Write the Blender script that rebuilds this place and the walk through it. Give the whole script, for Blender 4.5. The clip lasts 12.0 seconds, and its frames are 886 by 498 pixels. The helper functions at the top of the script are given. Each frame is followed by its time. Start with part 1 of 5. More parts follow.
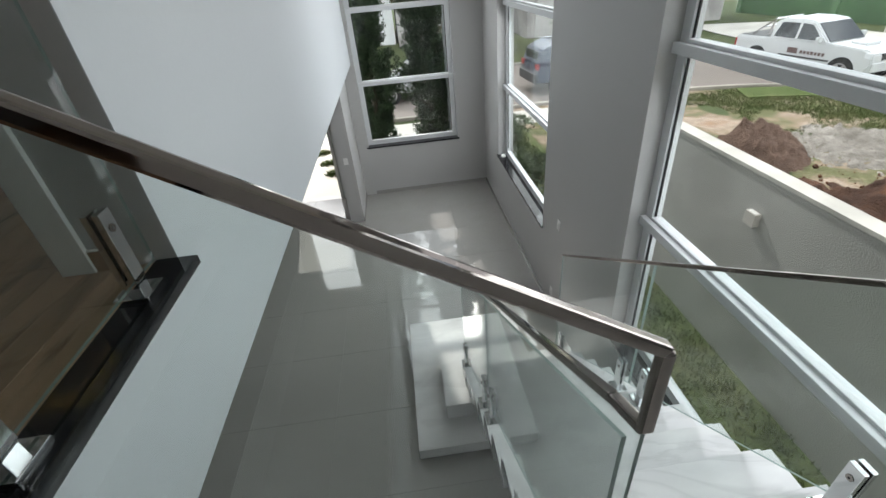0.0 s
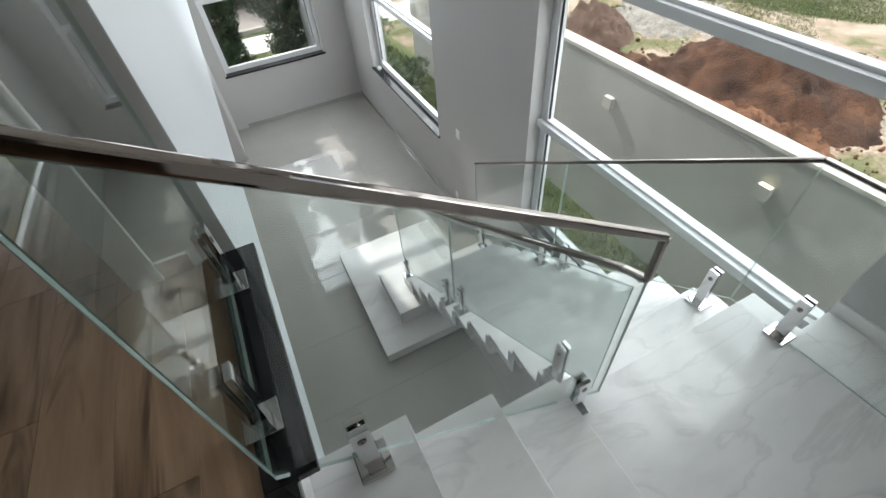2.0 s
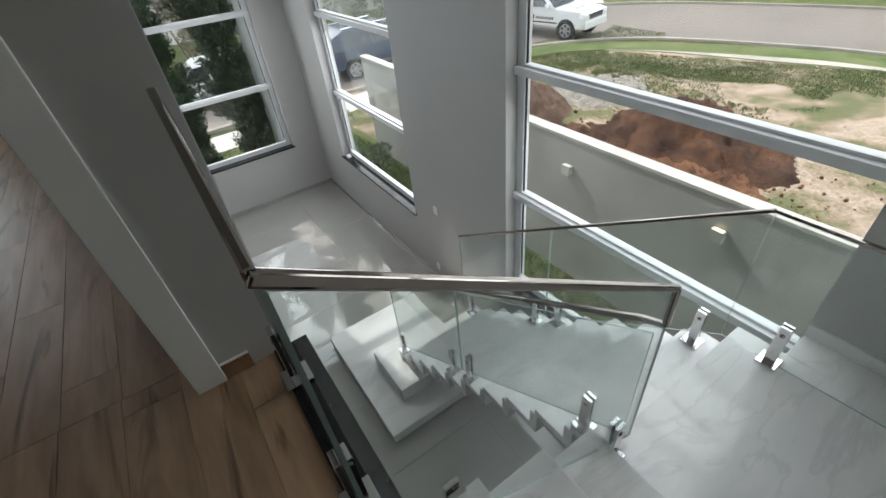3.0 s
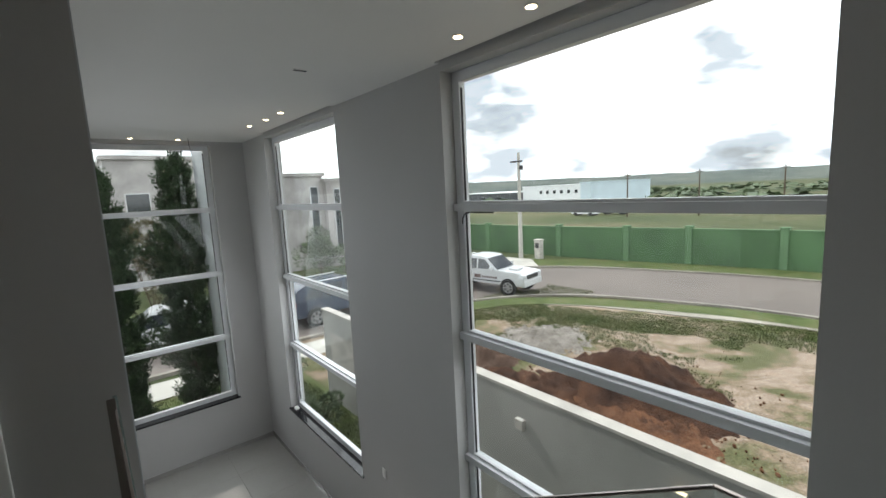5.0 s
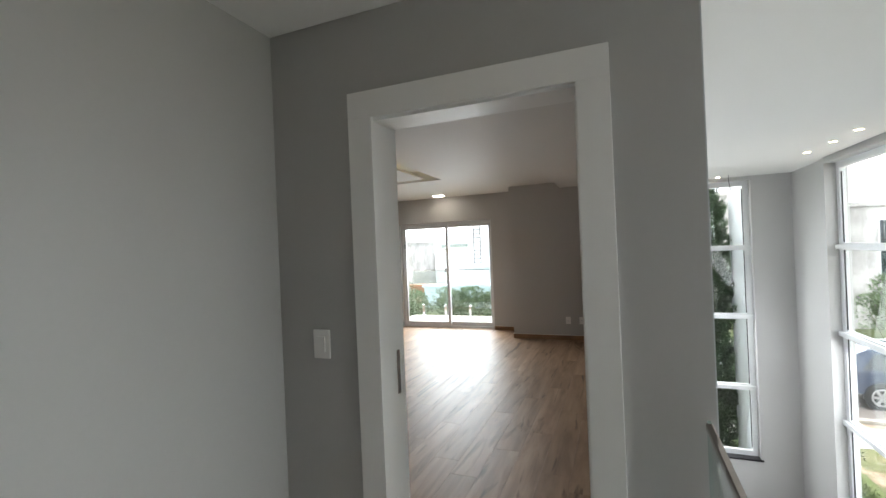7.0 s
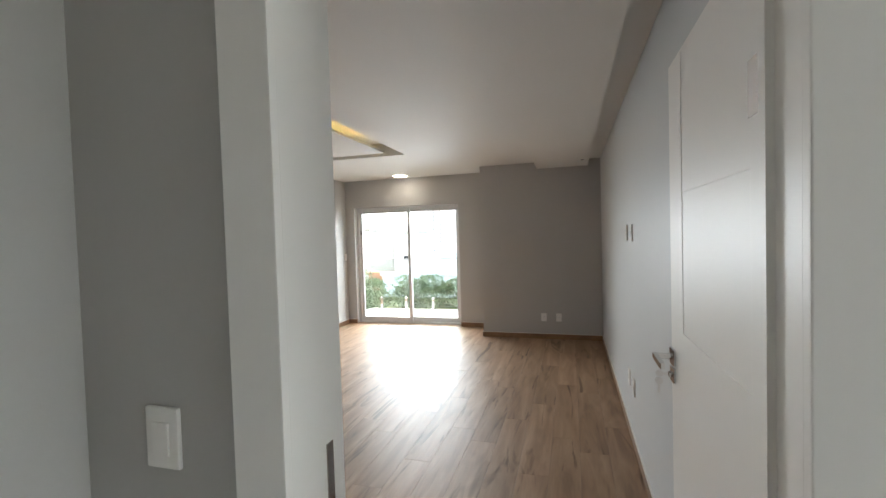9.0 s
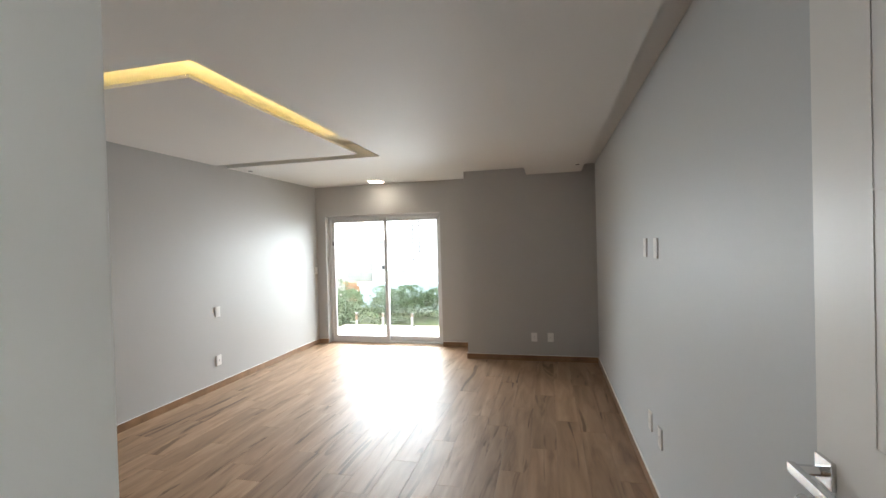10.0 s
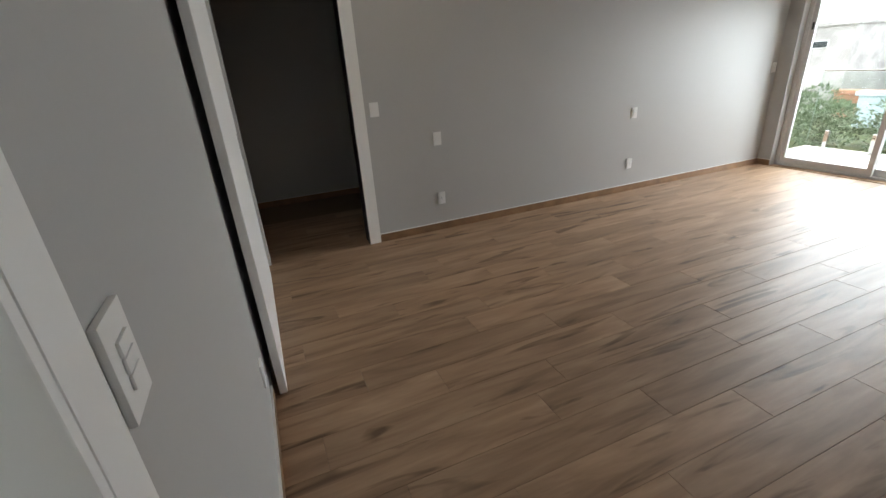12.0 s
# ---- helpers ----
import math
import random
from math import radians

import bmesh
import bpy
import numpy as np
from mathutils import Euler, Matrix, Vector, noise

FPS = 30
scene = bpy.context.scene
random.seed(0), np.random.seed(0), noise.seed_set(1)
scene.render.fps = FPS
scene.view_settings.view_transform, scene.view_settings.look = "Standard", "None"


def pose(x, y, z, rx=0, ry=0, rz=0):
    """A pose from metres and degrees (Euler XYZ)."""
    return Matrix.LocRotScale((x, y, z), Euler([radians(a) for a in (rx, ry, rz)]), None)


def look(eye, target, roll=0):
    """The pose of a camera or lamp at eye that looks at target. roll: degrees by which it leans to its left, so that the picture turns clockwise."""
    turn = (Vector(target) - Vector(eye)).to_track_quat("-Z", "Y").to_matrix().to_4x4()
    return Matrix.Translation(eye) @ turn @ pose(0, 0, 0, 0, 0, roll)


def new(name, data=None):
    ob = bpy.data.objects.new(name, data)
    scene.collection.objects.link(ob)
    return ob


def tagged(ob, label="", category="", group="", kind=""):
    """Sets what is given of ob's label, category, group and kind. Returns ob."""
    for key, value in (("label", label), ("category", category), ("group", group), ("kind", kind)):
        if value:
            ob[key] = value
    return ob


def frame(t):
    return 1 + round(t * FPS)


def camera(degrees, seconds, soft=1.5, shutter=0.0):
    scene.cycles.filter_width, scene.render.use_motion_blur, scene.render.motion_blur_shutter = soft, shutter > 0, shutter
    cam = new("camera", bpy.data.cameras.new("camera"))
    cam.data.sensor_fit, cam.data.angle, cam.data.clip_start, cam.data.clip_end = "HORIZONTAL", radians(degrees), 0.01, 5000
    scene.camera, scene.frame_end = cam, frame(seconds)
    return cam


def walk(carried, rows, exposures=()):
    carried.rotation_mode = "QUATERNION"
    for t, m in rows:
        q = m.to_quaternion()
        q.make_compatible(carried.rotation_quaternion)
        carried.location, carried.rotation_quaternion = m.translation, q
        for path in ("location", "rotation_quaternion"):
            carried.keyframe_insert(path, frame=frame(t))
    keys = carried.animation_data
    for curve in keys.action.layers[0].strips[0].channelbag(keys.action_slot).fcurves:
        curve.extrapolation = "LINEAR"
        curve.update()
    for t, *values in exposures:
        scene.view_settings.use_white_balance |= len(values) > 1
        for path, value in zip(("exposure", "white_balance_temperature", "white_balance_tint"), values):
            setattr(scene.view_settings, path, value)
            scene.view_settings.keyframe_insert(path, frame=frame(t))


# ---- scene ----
cam = camera(91.0, 12.0)
PATH = [
    (0, (0.203, -1.294, 0.748), (0.308, 0.38, -0.341), -5.5),
    (0.5, (0.121, -1.316, 0.841), (0.466, 0.074, -0.555), -3.6),
    (1, (-0.033, -1.368, 0.916), (0.447, -0.098, -0.553), -4.2),
    (1.5, (-0.183, -1.394, 1.009), (0.325, -0.148, -0.471), -5.0),
    (2, (-0.345, -1.382, 1.148), (0.194, -0.121, -0.308), -5.3),
    (2.5, (-0.547, -1.352, 1.239), (0.144, 0.038, -0.021), -5.1),
    (2.7, (-0.606, -1.355, 1.283), (0.138, 0.026, 0.042), -5.9),
    (4.3, (-0.684, -1.453, 1.457), (0.447, -0.108, 0.502), -2.8),
    (4.5, (-0.671, -1.47, 1.482), (0.539, -0.082, 0.701), -2.4),
    (5, (-0.64, -1.466, 1.544), (0.619, 0.065, 1.274), -2.9),
    (5.5, (-0.659, -1.481, 1.574), (0.199, 0.326, 1.55), -3.7),
    (6, (-0.722, -1.473, 1.58), (-0.463, 0.511, 1.595), -3.3),
    (6.5, (-0.788, -1.477, 1.579), (-1.127, 0.494, 1.602), -2.7),
    (7, (-0.853, -1.48, 1.567), (-1.594, 0.378, 1.57), -2.4),
    (7.2, (-0.897, -1.463, 1.561), (-1.729, 0.356, 1.541), -2.2),
    (8.8, (-1.181, -0.83, 1.578), (-1.772, 1.07, 1.50), -1.8),
    (9, (-1.234, -0.645, 1.573), (-1.798, 1.273, 1.51), -1.7),
    (9.5, (-1.39, -0.367, 1.55), (-1.858, 1.578, 1.546), -1.7),
    (10, (-1.429, -0.051, 1.612), (-1.898, 1.894, 1.587), -1.6),
    (10.5, (-1.426, 0.181, 1.564), (-2.247, 1.998, 1.404), -2.0),
    (11, (-1.481, 0.252, 1.548), (-2.788, 1.711, 1.144), -1.0),
    (11.5, (-1.425, 0.308, 1.543), (-3.072, 1.244, 0.904), -1.7),
    (12, (-1.383, 0.347, 1.511), (-3.096, 1.028, 0.735), -4.0),
]
walk(cam, [(t, look(*p)) for t, *p in PATH],
     [(0.0, -0.2), (0.7, 0.2), (1.5, 0.4), (2.5, 0.2), (4.5, -0.6), (5.0, -0.5), (5.5, -0.48), (6.0, -0.12), (6.5, 0.75), (7.2, 1.05), (8.8, 1.5), (9.5, 1.6), (10.5, 1.55), (11.0, 1.75), (11.5, 1.4), (12.0, 1.05)])

# ---- world, sun, exposure ----
SUN_EL, SUN_AZ = radians(41), radians(-8)      # azimuth from north (+y) towards east
world = bpy.data.worlds.new("sky")
scene.world = world
world.use_nodes = True
wn = world.node_tree
sky = wn.nodes.new("ShaderNodeTexSky")
sky.sky_type, sky.sun_disc = "NISHITA", False
sky.sun_elevation, sky.sun_rotation = SUN_EL, SUN_AZ
sky.air_density, sky.dust_density = 1.0, 3.0
# broken bright cloud over the blue
tc = wn.nodes.new("ShaderNodeTexCoord")
mp = wn.nodes.new("ShaderNodeMapping")
mp.inputs["Scale"].default_value = (1.0, 1.0, 2.6)
cl = wn.nodes.new("ShaderNodeTexNoise")
cl.inputs["Scale"].default_value, cl.inputs["Detail"].default_value, cl.inputs["Roughness"].default_value = 2.3, 7.0, 0.55
cr = wn.nodes.new("ShaderNodeValToRGB")
cr.color_ramp.elements[0].position, cr.color_ramp.elements[1].position = 0.30, 0.44
shade = wn.nodes.new("ShaderNodeTexNoise")
shade.inputs["Scale"].default_value, shade.inputs["Detail"].default_value = 4.0, 5.0
sr = wn.nodes.new("ShaderNodeValToRGB")
sr.color_ramp.elements[0].position, sr.color_ramp.elements[0].color = 0.40, (10.2, 10.9, 12.0, 1)
sr.color_ramp.elements[1].position, sr.color_ramp.elements[1].color = 0.52, (30.0, 30.4, 31.0, 1)
mix = wn.nodes.new("ShaderNodeMix")
mix.data_type = "RGBA"
wn.links.new(tc.outputs["Generated"], mp.inputs["Vector"])
wn.links.new(mp.outputs["Vector"], cl.inputs["Vector"])
wn.links.new(mp.outputs["Vector"], shade.inputs["Vector"])
wn.links.new(cl.outputs["Fac"], cr.inputs["Fac"])
wn.links.new(shade.outputs["Fac"], sr.inputs["Fac"])
wn.links.new(cr.outputs["Color"], mix.inputs["Factor"])
wn.links.new(sky.outputs["Color"], mix.inputs["A"])
wn.links.new(sr.outputs["Color"], mix.inputs["B"])
bg = wn.nodes["Background"]
wn.links.new(mix.outputs["Result"], bg.inputs["Color"])
bg.inputs["Strength"].default_value = 0.12

sun = new("sun", bpy.data.lights.new("sun", "SUN"))
sun.data.energy, sun.data.angle, sun.data.color = 3.4, radians(0.8), (1.0, 0.96, 0.9)
to_sun = Vector((math.sin(SUN_AZ) * math.cos(SUN_EL), math.cos(SUN_AZ) * math.cos(SUN_EL), math.sin(SUN_EL)))
sun.matrix_world = look(to_sun * 30, (0, 0, 0))


def window_light(name, eye, target, w, h, watts, spread=180, tint=(0.93, 0.955, 1.0)):
    """An area lamp in an opening, standing in for the sky's light."""
    lamp = new(name, bpy.data.lights.new(name, "AREA"))
    lamp.data.shape, lamp.data.size, lamp.data.size_y = "RECTANGLE", w, h
    lamp.data.energy, lamp.data.color = watts, tint
    lamp.data.spread = radians(spread)
    lamp.matrix_world = look(eye, target)
    return lamp


window_light("window_light_bedroom", (-4.05, 7.35, 1.55), (-4.05, 0, -1.6), 1.9, 2.0, 50, 120, (0.90, 0.955, 1.0))
window_light("window_light_stair", (2.08, 0.18, -0.4), (-2.0, 0.18, -2.6), 2.3, 3.2, 21)
window_light("window_light_side", (2.08, 4.68, -0.2), (-2.0, 4.68, -3.0), 2.3, 3.8, 62)
window_light("window_light_north", (0.35, 7.36, -0.2), (0.35, 0.0, -3.0), 1.5, 3.8, 24)

# ---- materials ----
def mat(name, color, rough=0.5, metal=0.0, var=0.06, scale=3.0, fine=60.0, bump=0.0, bump_scale=120.0, spec=0.5, second=None, coat=0.0, rvar=0.18):
    """Paint, stone, metal: a base colour that drifts at two scales, with fine relief."""
    m = bpy.data.materials.new(name)
    m.use_nodes = True
    nt = m.node_tree
    b = nt.nodes["Principled BSDF"]
    b.inputs["Roughness"].default_value, b.inputs["Metallic"].default_value = rough, metal
    b.inputs["Specular IOR Level"].default_value, b.inputs["Coat Weight"].default_value = spec, coat
    co = nt.nodes.new("ShaderNodeTexCoord")
    geo = nt.nodes.new("ShaderNodeNewGeometry")
    n1, n2 = nt.nodes.new("ShaderNodeTexNoise"), nt.nodes.new("ShaderNodeTexNoise")
    for n, s in ((n1, scale), (n2, fine)):
        n.inputs["Scale"].default_value, n.inputs["Detail"].default_value = s, 5.0
        nt.links.new(geo.outputs["Position"], n.inputs["Vector"])
    add = nt.nodes.new("ShaderNodeMath")
    add.operation = "MULTIPLY_ADD"
    add.inputs[1].default_value = 0.4
    nt.links.new(n2.outputs["Fac"], add.inputs[0])
    nt.links.new(n1.outputs["Fac"], add.inputs[2])
    ramp = nt.nodes.new("ShaderNodeValToRGB")
    dark = [max(0.0, c * (1 - 1.6 * var)) for c in color]
    light = list(second) if second else [min(1.0, c * (1 + 1.6 * var)) for c in color]
    ramp.color_ramp.elements[0].position, ramp.color_ramp.elements[0].color = 0.45, (*dark, 1)
    ramp.color_ramp.elements[1].position, ramp.color_ramp.elements[1].color = 0.95, (*light, 1)
    nt.links.new(add.outputs["Value"], ramp.inputs["Fac"])
    nt.links.new(ramp.outputs["Color"], b.inputs["Base Color"])
    rr = nt.nodes.new("ShaderNodeMapRange")
    rr.inputs["To Min"].default_value, rr.inputs["To Max"].default_value = rough * (1 - rvar), min(1.0, rough * (1 + rvar))
    nt.links.new(n1.outputs["Fac"], rr.inputs["Value"])
    nt.links.new(rr.outputs["Result"], b.inputs["Roughness"])
    if bump:
        n3, bp = nt.nodes.new("ShaderNodeTexNoise"), nt.nodes.new("ShaderNodeBump")
        n3.inputs["Scale"].default_value, n3.inputs["Detail"].default_value = bump_scale, 4.0
        bp.inputs["Strength"].default_value, bp.inputs["Distance"].default_value = bump, 0.01
        nt.links.new(geo.outputs["Position"], n3.inputs["Vector"])
        nt.links.new(n3.outputs["Fac"], bp.inputs["Height"])
        nt.links.new(bp.outputs["Normal"], b.inputs["Normal"])
    return m


def glass(name, tint=(0.97, 0.99, 0.98), rough=0.0, sheen=0.04, rim=0.9):
    """A thin pane: clear, with the sheen of its surface."""
    m = bpy.data.materials.new(name)
    m.use_nodes = True
    nt = m.node_tree
    nt.nodes.remove(nt.nodes["Principled BSDF"])
    out = nt.nodes["Material Output"]
    tr, gl, mx, fr = (nt.nodes.new("ShaderNode" + k) for k in ("BsdfTransparent", "BsdfGlossy", "MixShader", "LayerWeight"))
    tr.inputs["Color"].default_value = (*tint, 1)
    gl.inputs["Roughness"].default_value = rough
    pw, sc = nt.nodes.new("ShaderNodeMath"), nt.nodes.new("ShaderNodeMath")
    fr.inputs["Blend"].default_value = 0.5
    pw.operation, sc.operation = "POWER", "MULTIPLY_ADD"
    pw.inputs[1].default_value = 5.0
    sc.inputs[1].default_value, sc.inputs[2].default_value = rim, sheen
    nt.links.new(fr.outputs["Facing"], pw.inputs[0])
    nt.links.new(pw.outputs["Value"], sc.inputs[0])
    nt.links.new(sc.outputs["Value"], mx.inputs["Fac"])
    nt.links.new(tr.outputs["BSDF"], mx.inputs[1])
    nt.links.new(gl.outputs["BSDF"], mx.inputs[2])
    nt.links.new(mx.outputs["Shader"], out.inputs["Surface"])
    return m


def emitter(name, color, strength):
    m = bpy.data.materials.new(name)
    m.use_nodes = True
    b = m.node_tree.nodes["Principled BSDF"]
    b.inputs["Base Color"].default_value = (*color, 1)
    b.inputs["Emission Color"].default_value, b.inputs["Emission Strength"].default_value = (*color, 1), strength
    return m


def wood_tile(name):
    """Wood-look porcelain plank: grain along y, streaks, one tone a plank."""
    m = bpy.data.materials.new(name)
    m.use_nodes = True
    nt = m.node_tree
    b = nt.nodes["Principled BSDF"]
    geo, info = nt.nodes.new("ShaderNodeNewGeometry"), nt.nodes.new("ShaderNodeObjectInfo")
    off = nt.nodes.new("ShaderNodeVectorMath")
    off.operation = "MULTIPLY_ADD"
    off.inputs[1].default_value = (17.0, 31.0, 0.0)
    nt.links.new(info.outputs["Random"], off.inputs[0])
    nt.links.new(geo.outputs["Position"], off.inputs[2])
    mp = nt.nodes.new("ShaderNodeMapping")
    mp.inputs["Scale"].default_value = (6.5, 0.8, 1.0)
    nt.links.new(off.outputs["Vector"], mp.inputs["Vector"])
    n1, n2, n3 = (nt.nodes.new("ShaderNodeTexNoise") for _ in range(3))
    n1.inputs["Scale"].default_value, n1.inputs["Detail"].default_value, n1.inputs["Distortion"].default_value = 1.6, 6.0, 0.8
    n2.inputs["Scale"].default_value, n2.inputs["Detail"].default_value = 9.0, 8.0
    n3.inputs["Scale"].default_value, n3.inputs["Detail"].default_value, n3.inputs["Distortion"].default_value = 1.1, 3.0, 1.5
    for n in (n1, n2, n3):
        nt.links.new(mp.outputs["Vector"], n.inputs["Vector"])
    r1 = nt.nodes.new("ShaderNodeValToRGB")
    e = r1.color_ramp.elements
    e[0].position, e[0].color = 0.28, (0.23, 0.142, 0.085, 1)
    e[1].position, e[1].color = 0.72, (0.45, 0.305, 0.195, 1)
    mid = r1.color_ramp.elements.new(0.5)
    mid.color = (0.355, 0.226, 0.14, 1)
    nt.links.new(n1.outputs["Fac"], r1.inputs["Fac"])
    r3 = nt.nodes.new("ShaderNodeValToRGB")
    r3.color_ramp.elements[0].position, r3.color_ramp.elements[0].color = 0.59, (1, 1, 1, 1)
    r3.color_ramp.elements[1].position, r3.color_ramp.elements[1].color = 0.69, (0.42, 0.38, 0.34, 1)
    nt.links.new(n3.outputs["Fac"], r3.inputs["Fac"])
    r2 = nt.nodes.new("ShaderNodeValToRGB")
    r2.color_ramp.elements[0].position, r2.color_ramp.elements[0].color = 0.3, (0.92, 0.92, 0.92, 1)
    r2.color_ramp.elements[1].position, r2.color_ramp.elements[1].color = 0.7, (1.05, 1.05, 1.05, 1)
    nt.links.new(n2.outputs["Fac"], r2.inputs["Fac"])
    tone = nt.nodes.new("ShaderNodeMapRange")
    tone.inputs["To Min"].default_value, tone.inputs["To Max"].default_value = 0.86, 1.1
    nt.links.new(info.outputs["Random"], tone.inputs["Value"])
    last = r1.outputs["Color"]
    for src in (r3.outputs["Color"], r2.outputs["Color"], tone.outputs["Result"]):
        mx = nt.nodes.new("ShaderNodeMix")
        mx.data_type, mx.blend_type = "RGBA", "MULTIPLY"
        mx.inputs["Factor"].default_value = 1.0
        nt.links.new(last, mx.inputs["A"])
        nt.links.new(src, mx.inputs["B"])
        last = mx.outputs["Result"]
    nt.links.new(last, b.inputs["Base Color"])
    b.inputs["Specular IOR Level"].default_value = 0.4
    rg = nt.nodes.new("ShaderNodeMapRange")
    rg.inputs["To Min"].default_value, rg.inputs["To Max"].default_value = 0.38, 0.55
    nt.links.new(n2.outputs["Fac"], rg.inputs["Value"])
    nt.links.new(rg.outputs["Result"], b.inputs["Roughness"])
    bp = nt.nodes.new("ShaderNodeBump")
    bp.inputs["Strength"].default_value, bp.inputs["Distance"].default_value = 0.12, 0.004
    nt.links.new(n2.outputs["Fac"], bp.inputs["Height"])
    nt.links.new(bp.outputs["Normal"], b.inputs["Normal"])
    return m


def marble(name):
    """Polished white marble with soft grey veins."""
    m = bpy.data.materials.new(name)
    m.use_nodes = True
    nt = m.node_tree
    b = nt.nodes["Principled BSDF"]
    geo = nt.nodes.new("ShaderNodeNewGeometry")
    n1, n2, n3 = (nt.nodes.new("ShaderNodeTexNoise") for _ in range(3))
    n1.inputs["Scale"].default_value, n1.inputs["Detail"].default_value, n1.inputs["Distortion"].default_value = 1.3, 5.0, 1.6
    n2.inputs["Scale"].default_value, n2.inputs["Detail"].default_value = 2.0, 6.0
    n3.inputs["Scale"].default_value, n3.inputs["Detail"].default_value = 40.0, 4.0
    mp = nt.nodes.new("ShaderNodeMapping")
    mp.inputs["Rotation"].default_value, mp.inputs["Scale"].default_value = (0, 0, 0.6), (0.8, 2.4, 1.0)
    nt.links.new(geo.outputs["Position"], mp.inputs["Vector"])
    for n in (n1, n2):
        nt.links.new(mp.outputs["Vector"], n.inputs["Vector"])
    nt.links.new(geo.outputs["Position"], n3.inputs["Vector"])
    vein = nt.nodes.new("ShaderNodeValToRGB")
    e = vein.color_ramp.elements
    e[0].position, e[0].color = 0.465, (0.76, 0.755, 0.75, 1)
    e[1].position, e[1].color = 0.535, (0.78, 0.775, 0.77, 1)
    v = vein.color_ramp.elements.new(0.5)
    v.color = (0.69, 0.685, 0.68, 1)
    nt.links.new(n1.outputs["Fac"], vein.inputs["Fac"])
    soft = nt.nodes.new("ShaderNodeValToRGB")
    soft.color_ramp.elements[0].position, soft.color_ramp.elements[0].color = 0.35, (0.84, 0.84, 0.85, 1)
    soft.color_ramp.elements[1].position, soft.color_ramp.elements[1].color = 0.62, (1, 1, 1, 1)
    nt.links.new(n2.outputs["Fac"], soft.inputs["Fac"])
    mx = nt.nodes.new("ShaderNodeMix")
    mx.data_type, mx.blend_type = "RGBA", "MULTIPLY"
    mx.inputs["Factor"].default_value = 1.0
    nt.links.new(vein.outputs["Color"], mx.inputs["A"])
    nt.links.new(soft.outputs["Color"], mx.inputs["B"])
    nt.links.new(mx.outputs["Result"], b.inputs["Base Color"])
    rg = nt.nodes.new("ShaderNodeMapRange")
    rg.inputs["To Min"].default_value, rg.inputs["To Max"].default_value = 0.07, 0.14
    nt.links.new(n3.outputs["Fac"], rg.inputs["Value"])
    nt.links.new(rg.outputs["Result"], b.inputs["Roughness"])
    return m


def ground_mix(name, stops, scale, detail=8.0, bump=0.5, rough=0.95):
    """Earth, turf and grit, blended by noise at two scales."""
    m = bpy.data.materials.new(name)
    m.use_nodes = True
    nt = m.node_tree
    b = nt.nodes["Principled BSDF"]
    b.inputs["Roughness"].default_value, b.inputs["Specular IOR Level"].default_value = rough, 0.15
    geo = nt.nodes.new("ShaderNodeNewGeometry")
    n1, n2 = nt.nodes.new("ShaderNodeTexNoise"), nt.nodes.new("ShaderNodeTexNoise")
    n1.inputs["Scale"].default_value, n1.inputs["Detail"].default_value, n1.inputs["Roughness"].default_value = scale, detail, 0.62
    n2.inputs["Scale"].default_value, n2.inputs["Detail"].default_value = scale * 22, 6.0
    for n in (n1, n2):
        nt.links.new(geo.outputs["Position"], n.inputs["Vector"])
    ramp = nt.nodes.new("ShaderNodeValToRGB")
    els = ramp.color_ramp.elements
    els[0].position, els[0].color = stops[0][0], (*stops[0][1], 1)
    els[1].position, els[1].color = stops[-1][0], (*stops[-1][1], 1)
    for p, c in stops[1:-1]:
        els.new(p).color = (*c, 1)
    nt.links.new(n1.outputs["Fac"], ramp.inputs["Fac"])
    g = nt.nodes.new("ShaderNodeValToRGB")
    g.color_ramp.elements[0].position, g.color_ramp.elements[0].color = 0.3, (0.62, 0.62, 0.62, 1)
    g.color_ramp.elements[1].position, g.color_ramp.elements[1].color = 0.7, (1.2, 1.2, 1.2, 1)
    nt.links.new(n2.outputs["Fac"], g.inputs["Fac"])
    mx = nt.nodes.new("ShaderNodeMix")
    mx.data_type, mx.blend_type = "RGBA", "MULTIPLY"
    mx.inputs["Factor"].default_value = 1.0
    nt.links.new(ramp.outputs["Color"], mx.inputs["A"])
    nt.links.new(g.outputs["Color"], mx.inputs["B"])
    nt.links.new(mx.outputs["Result"], b.inputs["Base Color"])
    bp = nt.nodes.new("ShaderNodeBump")
    bp.inputs["Strength"].default_value, bp.inputs["Distance"].default_value = bump, 0.05
    nt.links.new(n2.outputs["Fac"], bp.inputs["Height"])
    nt.links.new(bp.outputs["Normal"], b.inputs["Normal"])
    return m


WALL = mat("wall_paint", (0.46, 0.454, 0.445), 0.5, var=0.015, scale=1.2, bump=0.05, bump_scale=260)
# wall grey with window light put into the colour; also the fin's white
LIT_AND_WHITE_WALL = mat("lit_wall_and_white_paint", (0.585, 0.61, 0.63), 0.5, var=0.015, scale=1.0, bump=0.05, bump_scale=260)
CEIL = mat("ceiling_paint", (0.74, 0.73, 0.71), 0.65, var=0.012, scale=1.0, bump=0.04, bump_scale=200)
TRIM = mat("white_lacquer", (0.84, 0.835, 0.82), 0.42, var=0.0, scale=4, rvar=0.0)
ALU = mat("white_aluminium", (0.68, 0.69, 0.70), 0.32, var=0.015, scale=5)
GASKET = mat("black_gasket", (0.02, 0.02, 0.022), 0.6)
GRANITE = mat("black_granite", (0.010, 0.010, 0.012), 0.08, var=0.35, scale=30, fine=300)
